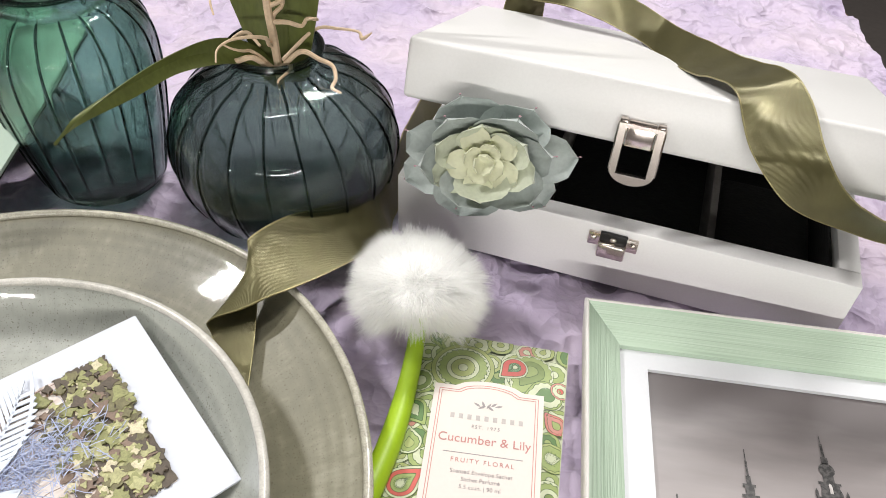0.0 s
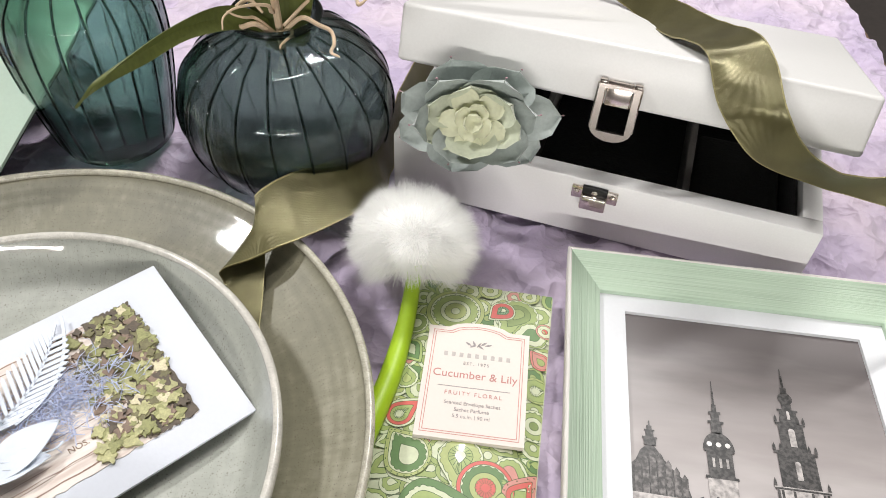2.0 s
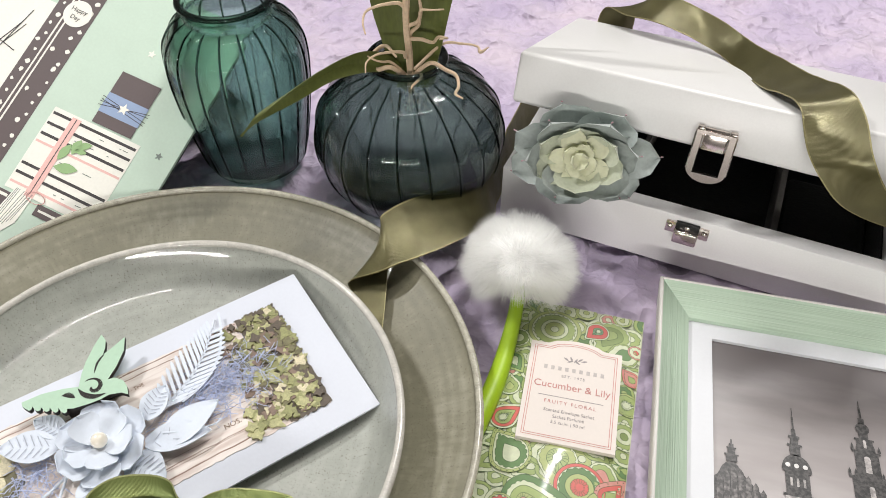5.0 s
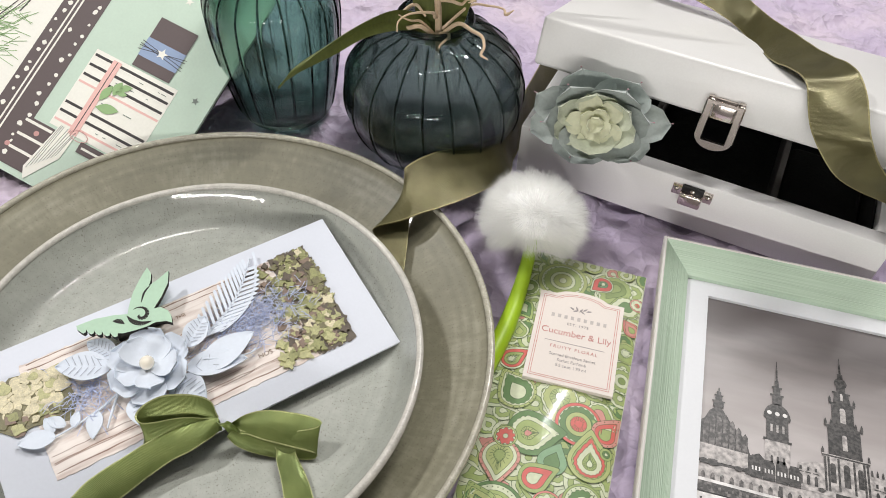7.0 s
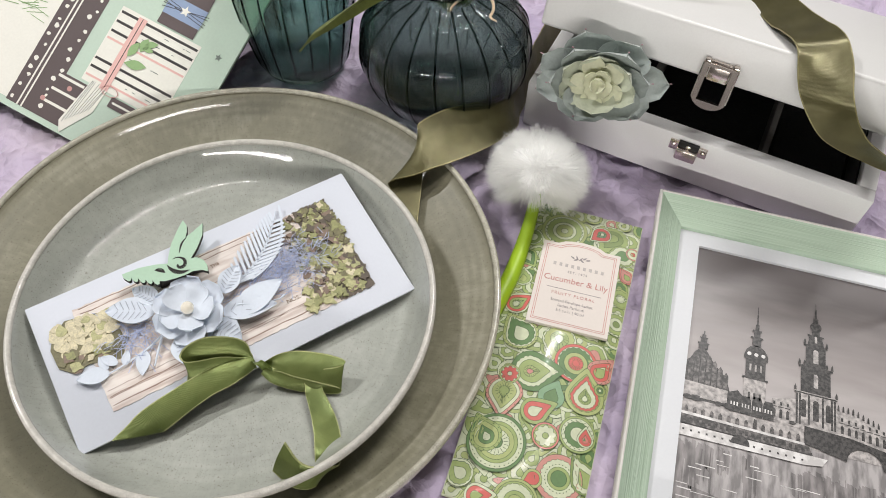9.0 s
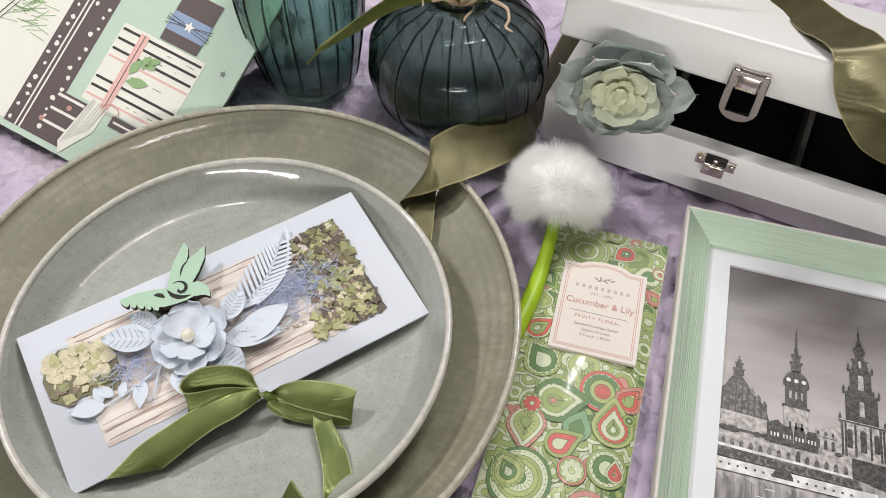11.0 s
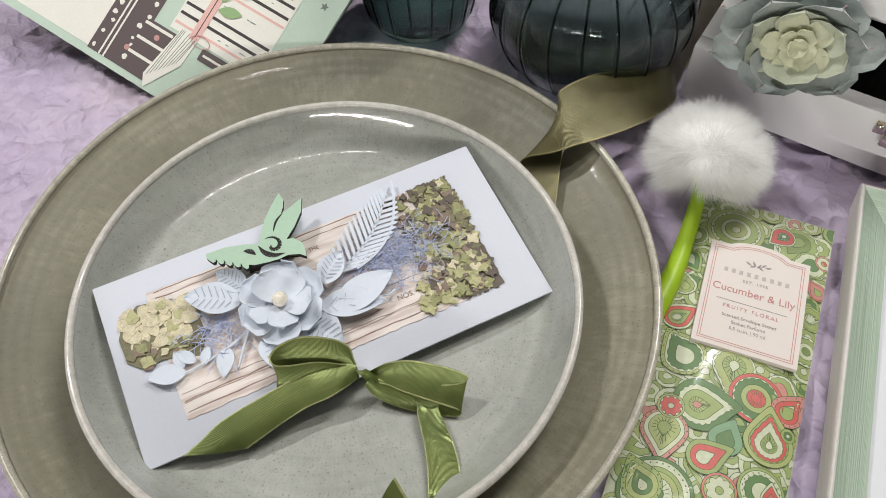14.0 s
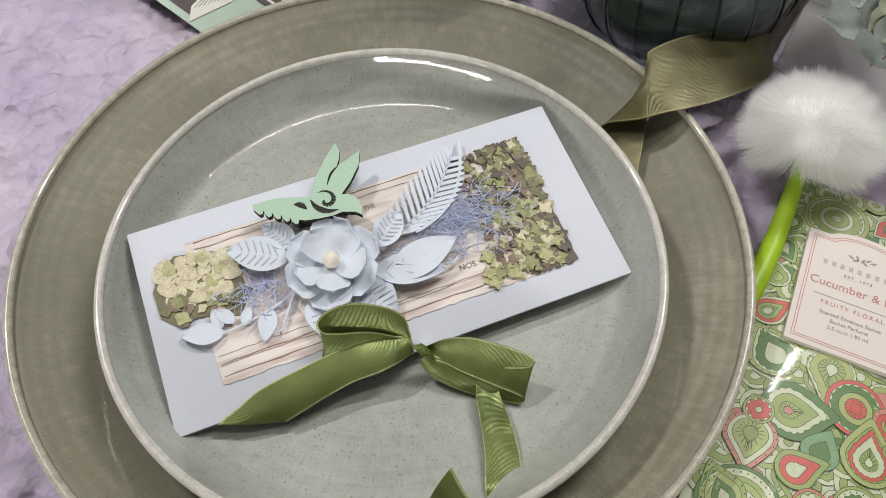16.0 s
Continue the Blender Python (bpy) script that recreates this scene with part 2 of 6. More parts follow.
def etched(name, low, high, scale, stretch=(1, 1, 1), lo=0.4, hi=0.6):
    """Photographic texture: high-contrast noise between two tones."""
    m, n, l, b = nodes_of(name)
    tc, mp, nz = n.new("ShaderNodeTexCoord"), n.new("ShaderNodeMapping"), n.new("ShaderNodeTexNoise")
    mp.inputs["Scale"].default_value = stretch
    nz.inputs["Scale"].default_value, nz.inputs["Detail"].default_value = scale, 6
    l.new(tc.outputs["Object"], mp.inputs[0])
    l.new(mp.outputs[0], nz.inputs["Vector"])
    col = ramp_node(n, ((lo, low), (hi, high)))
    l.new(nz.outputs[0], col.inputs[0])
    l.new(col.outputs[0], b.inputs["Base Color"])
    b.inputs["Roughness"].default_value, b.inputs["Coat Weight"].default_value, b.inputs["Coat Roughness"].default_value = 0.5, 0.12, 0.25
    return m


def soft_fur():
    """White fibre that lets light through."""
    m, n, l, b = nodes_of("white_fur")
    b.inputs["Base Color"].default_value, b.inputs["Roughness"].default_value = (0.98, 0.98, 0.97, 1), 0.7
    tr, mix = n.new("ShaderNodeBsdfTranslucent"), n.new("ShaderNodeMixShader")
    tr.inputs[0].default_value, mix.inputs[0].default_value = (0.99, 0.99, 0.98, 1), 0.5
    l.new(b.outputs[0], mix.inputs[1])
    l.new(tr.outputs[0], mix.inputs[2])
    thin, clear = n.new("ShaderNodeMixShader"), n.new("ShaderNodeBsdfTransparent")
    thin.inputs[0].default_value = 0.25
    l.new(mix.outputs[0], thin.inputs[1])
    l.new(clear.outputs[0], thin.inputs[2])
    l.new(thin.outputs[0], n["Material Output"].inputs[0])
    return m


TISSUE = tissue_paper()
GLAZE_SMALL = glaze("grey_glaze", (0.40, 0.415, 0.37), (0.48, 0.49, 0.445))
GLAZE_LARGE = glaze("olive_glaze", (0.215, 0.203, 0.140), (0.315, 0.300, 0.225))
RIM_LARGE = surface("olive_rim_glaze", (0.43, 0.41, 0.335), 0.25, coat=0.7, vary=0.35, scale=260, fine=1600, bump=0.12)
RIM_SMALL = surface("grey_rim_glaze", (0.56, 0.54, 0.49), 0.25, coat=0.7, vary=0.25, scale=260, fine=1600, bump=0.12)
# box white made paler to stand in for light missing on the front
WHITE_PAINT = surface("white_paint_lifted", (0.85, 0.84, 0.835), 0.38, vary=0.03, scale=20, fine=900, bump=0.05)
# same white, darkened in colour where the lid catches too much light
LID_PAINT = surface("white_paint_held_down", (0.74, 0.735, 0.72), 0.34, vary=0.03, scale=20, fine=900, bump=0.05)
FELT = surface("black_felt", (0.018, 0.018, 0.02), 0.9, vary=0.3, scale=300, bump=0.4, sheen=0.2)
DIVIDER = surface("grey_divider", (0.16, 0.15, 0.14), 0.7, vary=0.15)
PALE_WOOD = surface("pale_wood", (0.55, 0.48, 0.40), 0.6, vary=0.2, stretch=(1, 8, 1), bump=0.2)
CHROME = surface("warm_chrome", (0.78, 0.70, 0.64), 0.16, 1.0, vary=0.05, bump=0.03)
GAP_SHADE = surface("gap_shade", (0.05, 0.05, 0.05), 0.4, 0.8, vary=0.1, bump=0.05)
OLIVE_SATIN = satin("olive_satin", (0.10, 0.090, 0.036), (0.15, 0.136, 0.060), 0.5)
GREEN_SATIN = satin("green_satin", (0.115, 0.155, 0.036), (0.18, 0.215, 0.062), 0.5)
GREEN_KNOT = surface("green_satin_knot", (0.12, 0.16, 0.035), 0.36, 0.3, vary=0.2, scale=200, bump=0.2)
GOLD_EDGE = surface("gold_edge_thread", (0.25, 0.22, 0.10), 0.35, 0.4, vary=0.4, scale=900, fine=2500, bump=0.3)
GREEN_EDGE = surface("green_edge_thread", (0.36, 0.38, 0.17), 0.35, 0.4, vary=0.4, scale=900, fine=2500, bump=0.3)
GLASS_TALL = tinted_glass("teal_glass", (0.68, 0.82, 0.775), (0.68, 0.82, 0.775))
GLASS_ROUND = tinted_glass("smoke_teal_glass", (0.655, 0.725, 0.695), (0.655, 0.725, 0.695))
GLASS_RIB = tinted_glass("thick_teal_glass", (0.50, 0.58, 0.56), (0.50, 0.58, 0.56))
ORCHID_LEAF = surface("orchid_leaf", (0.105, 0.125, 0.03), 0.42, vary=0.25, scale=40, stretch=(1, 1, 0.3), bump=0.2)
ROOT = surface("cream_root", (0.62, 0.47, 0.32), 0.55, vary=0.2, scale=90, bump=0.25)
PEN = surface("lime_rubber", (0.34, 0.52, 0.015), 0.45, vary=0.05, bump=0.05)
FUR = soft_fur()
FUR_CORE = surface("dense_white_fur", (0.96, 0.96, 0.95), 0.9, vary=0.03, scale=300, bump=0.3, sheen=0.3)
SUCC_OUT = surface("succulent_grey_green", (0.41, 0.455, 0.435), 0.6, vary=0.2, scale=60, pieces=0.4, sheen=0.2, bump=0.2)
SUCC_MID = surface("succulent_green", (0.60, 0.64, 0.50), 0.6, vary=0.15, scale=60, pieces=0.4, sheen=0.2, bump=0.2)
SUCC_IN = surface("succulent_heart", (0.70, 0.71, 0.52), 0.55, vary=0.1, scale=80, pieces=0.3, sheen=0.2, bump=0.15)
SUCC_TIP = surface("succulent_tip", (0.42, 0.25, 0.28), 0.6, bump=0.0)
FRAME_PAINT = grain_paint("mint_wood_paint", (0.46, 0.59, 0.45), (0.58, 0.69, 0.57))
FRAME_SIDE = grain_paint("white_wood_paint", (0.74, 0.71, 0.67), (0.80, 0.78, 0.75))
MAT_BOARD = surface("white_mat_board", (0.72, 0.73, 0.76), 0.7, vary=0.02, bump=0.05)
SKY = photo_sky()
INK_DARK = etched("print_dark", (0.010, 0.009, 0.009), (0.07, 0.064, 0.062), 700)
INK_MID = etched("print_stone", (0.035, 0.032, 0.031), (0.22, 0.20, 0.195), 500, lo=0.42, hi=0.68)
INK_LIGHT = etched("print_light", (0.22, 0.205, 0.20), (0.54, 0.50, 0.485), 420, lo=0.34, hi=0.62)
INK_SOFT = etched("print_soft", (0.11, 0.10, 0.10), (0.30, 0.275, 0.275), 90, (3, 0.7, 1), 0.38, 0.62)
INK_WHITE = etched("print_white", (0.55, 0.53, 0.52), (0.80, 0.78, 0.77), 200)
INK_WATER = etched("print_water", (0.20, 0.185, 0.185), (0.46, 0.43, 0.43), 90, (3, 0.7, 1), 0.38, 0.62)
CARD_WHITE = surface("blue_white_card", (0.665, 0.695, 0.77), 0.6, vary=0.02, scale=25, bump=0.06)
PETAL = surface("pale_blue_paper", (0.67, 0.725, 0.81), 0.62, vary=0.05, scale=50, bump=0.1, pieces=0.3)
VEIN_SHADE = surface("vein_shade", (0.42, 0.45, 0.52), 0.7, bump=0.0)
PEARL = surface("pearl", (0.86, 0.80, 0.68), 0.18, vary=0.03, coat=0.8, bump=0.0)
WOOD_PRINT = etched("peach_wood_print", (0.60, 0.50, 0.45), (0.80, 0.73, 0.68), 30, (1.2, 9, 1), 0.36, 0.55)
WOOD_LINE = surface("brown_print_line", (0.28, 0.18, 0.14), 0.7, vary=0.3, bump=0.0)
SEPIA = surface("sepia_print_ink", (0.20, 0.12, 0.07), 0.7, bump=0.0)
SISAL = surface("lilac_sisal", (0.42, 0.47, 0.66), 0.6, vary=0.3, pieces=0.5, bump=0.0)
MINT_WOOD = surface("mint_wood", (0.42, 0.60, 0.45), 0.55, vary=0.05, bump=0.08)
BURNT_EDGE = surface("burnt_edge", (0.015, 0.012, 0.01), 0.7, bump=0.0)
TABLE_WOOD = surface("brown_table_edge", (0.16, 0.10, 0.065), 0.5, vary=0.3, stretch=(1, 12, 1))
WALL = surface("taupe_wall", (0.26, 0.25, 0.24), 0.8, vary=0.05, scale=3, fine=60, bump=0.1)
CEILING = surface("grey_ceiling", (0.34, 0.34, 0.335), 0.85, vary=0.03, scale=3, fine=60, bump=0.1)
FLOOR = surface("dark_floor", (0.07, 0.06, 0.055), 0.5, vary=0.2, scale=4, fine=60, bump=0.1)


# ---- mesh helpers ----
def part(name, bm, material, parent=None, label="", smooth=True):
    """One mesh object of a bmesh, under its thing."""
    me = bpy.data.meshes.new(name)
    if smooth and len(bm.faces) < 90000:
        bmesh.ops.recalc_face_normals(bm, faces=bm.faces[:])
    bm.to_mesh(me)
    bm.free()
    for m in material if isinstance(material, (list, tuple)) else [material]:
        me.materials.append(m)
    if smooth:
        me.shade_smooth()
        me.set_sharp_from_angle(angle=radians(38))
    ob = new(name, me)
    if parent is not None:
        ob.parent = parent
    if label:
        ob["label"] = label
    return ob


def thing(name, m, label, category, group="", kind=""):
    ob = new(name)
    ob.empty_display_size = 0.02
    ob.matrix_world = m
    return tagged(ob, label, category, group, kind)


def frame_of(origin, x, y):
    """Pose with the local x along x, and y as near to y as it can be."""
    x = Vector(x).normalized()
    z = x.cross(Vector(y)).normalized()
    y = z.cross(x)
    return Matrix.Translation(origin) @ Matrix((x, y, z)).transposed().to_4x4()


def box(size, at=(0, 0, 0), bevel=0.0, segments=2, bm=None):
    """A box round at, with rounded edges."""
    made = bm or bmesh.new()
    out = bmesh.ops.create_cube(made, size=1)
    bmesh.ops.transform(made, matrix=Matrix.Translation(at) @ Matrix.Diagonal((*size, 1)), verts=out["verts"])
    if bevel:
        edges = {e for v in out["verts"] for e in v.link_edges}
        bmesh.ops.bevel(made, geom=list(edges), offset=bevel, segments=segments, affect="EDGES", profile=0.5)
    return made


def lathe(profile, segments, shape=None):
    """Turn a profile of (radius, height) about z. shape(angle, k) scales the radius."""
    bm = bmesh.new()
    rings = []
    for k, (r, z) in enumerate(profile):
        if r < 1e-6:
            rings.append([bm.verts.new((0, 0, z))])
            continue
        ring = []
        for i in range(segments):
            a = 2 * math.pi * i / segments
            q = r * (shape(a, k) if shape else 1)
            ring.append(bm.verts.new((q * math.cos(a), q * math.sin(a), z)))
        rings.append(ring)
    for a, b in zip(rings, rings[1:]):
        for i in range(segments):
            j = (i + 1) % segments
            if len(a) == 1 and len(b) > 1:
                bm.faces.new((a[0], b[j], b[i])[::-1])
            elif len(b) == 1 and len(a) > 1:
                bm.faces.new((a[i], a[j], b[0]))
            elif len(a) > 1:
                bm.faces.new((a[i], a[j], b[j], b[i]))
    bmesh.ops.recalc_face_normals(bm, faces=bm.faces)
    return bm


def spline(points, steps):
    """Catmull-Rom through points (Vectors of any length), steps per span."""
    pts = [np.array(p, float) for p in points]
    pts = [2 * pts[0] - pts[1]] + pts + [2 * pts[-1] - pts[-2]]
    out = []
    for i in range(1, len(pts) - 2):
        a, b, c, d = pts[i - 1:i + 3]
        for s in range(steps):
            t = s / steps
            out.append(0.5 * (2 * b + (c - a) * t + (2 * a - 5 * b + 4 * c - d) * t * t + (3 * b - a - 3 * c + d) * t ** 3))
    out.append(pts[-2])
    return out


def tube(points, radii, steps=6, sides=8, bm=None):
    """A round, tapering tube along a smooth path."""
    bm = bm or bmesh.new()
    line = spline([(*p, r) for p, r in zip(points, radii)], steps)
    rings, up = [], None
    for i, q in enumerate(line):
        p = Vector(q[:3])
        way = (Vector(line[min(i + 1, len(line) - 1)][:3]) - Vector(line[max(i - 1, 0)][:3])).normalized()
        up = (up - way * up.dot(way)).normalized() if up else way.orthogonal().normalized()
        side = way.cross(up)
        rings.append([bm.verts.new(p + (up * math.cos(a) + side * math.sin(a)) * max(q[3], 1e-5)) for a in (2 * math.pi * k / sides for k in range(sides))])
    for a, b in zip(rings, rings[1:]):
        for k in range(sides):
            bm.faces.new((a[k], a[(k + 1) % sides], b[(k + 1) % sides], b[k]))
    bm.faces.new(rings[0][::-1])
    bm.faces.new(rings[-1])
    return bm


def strip(rows, width, thick=0.00035, steps=10, inset=0.0, outset=0.0, cross=6):
    """A band of cloth. rows: (place, direction across, width factor); inset and outset choose a narrow band along its two edges."""
    bm = bmesh.new()
    uv = bm.loops.layers.uv.new("UVMap")
    line = spline([(*p, *Vector(s).normalized(), w) for p, s, w in rows], steps)
    cuts = [(-0.5, 0.5)] if not inset else [(-0.5 - outset, -0.5 + inset), (0.5 - inset, 0.5 + outset)]
    length = [0.0]
    for a, b in zip(line, line[1:]):
        length.append(length[-1] + float(np.linalg.norm(b[:3] - a[:3])))
    for lo, hi in cuts:
        count = cross if not inset else 1
        tops, bots = [], []
        for i, q in enumerate(line):
            p, s = Vector(q[:3]), Vector(q[3:6]).normalized()
            way = Vector(line[min(i + 1, len(line) - 1)][:3] - line[max(i - 1, 0)][:3]).normalized()
            nrm = s.cross(way).normalized()
            lift = thick * (0.5 if not inset else 1.0)
            top, bot = [], []
            for k in range(count + 1):
                f = lo + (hi - lo) * k / count
                at = p + s * (f * width * q[6]) + nrm * (0.0011 * (0.25 - f * f) * 4 + 0.00026 * math.sin(length[i] * 330 + 2.2 * f) * math.sin(length[i] * 91 + 1))
                top.append(bm.verts.new(at + nrm * lift))
                bot.append(bm.verts.new(at - nrm * lift))
            tops.append(top)
            bots.append(bot)

        def quad(vs, coords):
            face = bm.faces.new(vs)
            for loop, c in zip(face.loops, coords):
                loop[uv].uv = c
        for i in range(len(line) - 1):
            for k in range(count):
                c = [(length[i], k * 0.004), (length[i], (k + 1) * 0.004), (length[i + 1], (k + 1) * 0.004), (length[i + 1], k * 0.004)]
                quad((tops[i][k], tops[i][k + 1], tops[i + 1][k + 1], tops[i + 1][k]), c)
                quad((bots[i + 1][k], bots[i + 1][k + 1], bots[i][k + 1], bots[i][k]), c[::-1])
            for k in (0, count):
                vs = (tops[i][k], tops[i + 1][k], bots[i + 1][k], bots[i][k])
                quad(vs if k == 0 else vs[::-1], [(length[i], 0), (length[i + 1], 0), (length[i + 1], 0.001), (length[i], 0.001)])
        for i in (0, len(line) - 1):
            for k in range(count):
                quad((tops[i][k], bots[i][k], bots[i][k + 1], tops[i][k + 1]), [(0, 0)] * 4)
    return bm


def plate_of(outline, z0, z1, bm=None, slot=0):
    """A flat piece with thickness from a closed outline of (x, y)."""
    bm = bm or bmesh.new()
    top = [bm.verts.new((x, y, z1)) for x, y in outline]
    bot = [bm.verts.new((x, y, z0)) for x, y in outline]
    faces = [bm.faces.new(top), bm.faces.new(bot[::-1])]
    for i in range(len(outline)):
        j = (i + 1) % len(outline)
        faces.append(bm.faces.new((top[i], bot[i], bot[j], top[j])))
    for f in faces:
        f.material_index = slot
    return bm


def rect(x0, y0, x1, y1):
    return [(x0, y0), (x1, y0), (x1, y1), (x0, y1)]


def words(text, size, at, material, parent, turn=0, name="lettering", spacing=1.0):
    """Flat lettering, centred at at in the parent's plane."""
    cu = bpy.data.curves.new(name, "FONT")
    cu.body, cu.size, cu.align_x, cu.align_y, cu.extrude, cu.space_character = text, size, "CENTER", "CENTER", 0.00004, spacing
    cu.materials.append(material)
    ob = new(name, cu)
    ob.parent = parent
    ob.matrix_local = pose(*at, 0, 0, turn)
    return ob


# ---- room and table ----
def room():
    x0, x1, y1, y0, top = -2.6, 2.6, 2.4, -2.0, 1.75
    low = -0.770
    t = 0.1
    for name, size, at, m in (
            ("wall_north", (x1 - x0 + 2 * t, t, top - low), ((x0 + x1) / 2, y1 + t / 2, (top + low) / 2), WALL),
            ("wall_south", (x1 - x0 + 2 * t, t, top - low), ((x0 + x1) / 2, y0 - t / 2, (top + low) / 2), WALL),
            ("wall_west", (t, y1 - y0, top - low), (x0 - t / 2, (y0 + y1) / 2, (top + low) / 2), WALL),
            ("wall_east", (t, y1 - y0, top - low), (x1 + t / 2, (y0 + y1) / 2, (top + low) / 2), WALL),
            ("floor", (x1 - x0 + 2 * t, y1 - y0 + 2 * t, t), ((x0 + x1) / 2, (y0 + y1) / 2, low - t / 2), FLOOR),
            ("ceiling", (x1 - x0 + 2 * t, y1 - y0 + 2 * t, t), ((x0 + x1) / 2, (y0 + y1) / 2, top + t / 2), CEILING)):
        tagged(part(name, box(size, at), m, smooth=False), kind="structure")


def table():
    ob = thing("table", pose(-0.25, 0.25, -0.770), "dark brown wooden table under a lilac paper cover", "table")
    part("tabletop", box((1.14, 0.94, 0.03), (0, 0, 0.737), 0.004), TABLE_WOOD, ob)
    for sx in (-0.5, 0.5):
        for sy in (-0.4, 0.4):
            part("leg", box((0.05, 0.05, 0.722), (sx, sy, 0.361), 0.004), TABLE_WOOD, ob)


def paper_cover():
    """Crumpled tissue: flat facets between sharp random creases."""
    x0, x1, y0, y1, step = -0.80, 0.305, -0.2, 0.70, 0.0027
    nx, ny = int((x1 - x0) / step), int((y1 - y0) / step)
    bm = bmesh.new()
    grid = []
    for j in range(ny + 1):
        row = []
        for i in range(nx + 1):
            x, y = x0 + i * step, y0 + j * step
            w = Vector((x, y, 0))
            k = noise.noise_vector(w * 26) * 0.006
            v = w + Vector((k.x, k.y, 0))
            d = noise.voronoi(v * 30)[0]
            e = noise.voronoi((v + Vector((3.1, 1.7, 0))) * 68)[0]
            facet = 0.0100 * d[0] + 0.0060 * e[0] + 0.0030 * (noise.turbulence(v * 13, 3, True) - 0.5)
            soft = noise.noise(w * 12) * 0.0010
            row.append(bm.verts.new((x, y, min(facet + soft - 0.0105, 0.0) - 0.0004)))
        grid.append(row)
    for j in range(ny):
        for i in range(nx):
            bm.faces.new((grid[j][i], grid[j][i + 1], grid[j + 1][i + 1], grid[j + 1][i]))
    ob = part("tablecloth", bm, TISSUE)
    tagged(ob, "crumpled lilac tissue paper spread over the table", "tissue paper")


room()
table()
paper_cover()


# ---- plates ----
def plate(name, at, rim_r, rim_z, floor_r, floor_z, bend, glaze_m, rim_m, label):
    ob = thing(name, pose(*at), label, "plate", "stacked plates")
    t = 0.0045
    low = max(floor_z - t, 0.0025)
    inner, outer = [(0.0, floor_z)], []
    for k in range(1, 25):
        r = (rim_r - 0.0022) * k / 24
        s = max(0.0, (r - floor_r * 0.78) / (rim_r - 0.0022 - floor_r * 0.78))
        inner.append((r, floor_z + (rim_z - floor_z - 0.0025) * (0.95 * s ** bend + 0.05 * s)))
    for k in range(13):
        s = 1 - k / 12
        outer.append((floor_r * 0.80 + (rim_r + 0.0006 - floor_r * 0.80) * s, low + (rim_z - 0.003 - low) * s ** 2.3))
    foot = [(floor_r * 0.72, max(floor_z - t, 0.0025)), (floor_r * 0.71, 0.0), (floor_r * 0.66, 0.0), (floor_r * 0.65, max(floor_z - t, 0.0025)), (0.0, max(floor_z - t, 0.0025))]
    part("dish", lathe(inner + outer + foot, 128), glaze_m, ob)
    ring = [(rim_r - 0.0023, rim_z - 0.0028)]
    for k in range(9):
        a = math.pi * k / 8
        ring.append((rim_r - 0.0009 - 0.0018 * math.cos(a), rim_z - 0.0020 + 0.0020 * math.sin(a)))
    ring += [(rim_r + 0.0009, rim_z - 0.0036), (rim_r - 0.0023, rim_z - 0.0034)]
    part("rim", lathe(ring, 128), rim_m, ob, "paler rounded rim")
    return ob


plate("dinner_plate", (-0.1545, 0.136, 0.0), 0.1443, 0.024, 0.112, 0.006, 1.9, GLAZE_LARGE, RIM_LARGE, "large olive-grey speckled stoneware plate, glossy, on the tissue paper")
plate("side_plate", (-0.1476, 0.1225, 0.0068), 0.1058, 0.0262, 0.092, 0.0046, 4.2, GLAZE_SMALL, RIM_SMALL, "smaller pale grey speckled stoneware plate, stacked on the larger")


# ---- white box with open lid ----
BOX = frame_of((-0.017, 0.3045, 0.0), (0.963, -0.268, 0), (0.268, 0.963, 0))
BOX_W, BOX_D, BOX_H, WALL_T = 0.2085, 0.1237, 0.0362, 0.0095


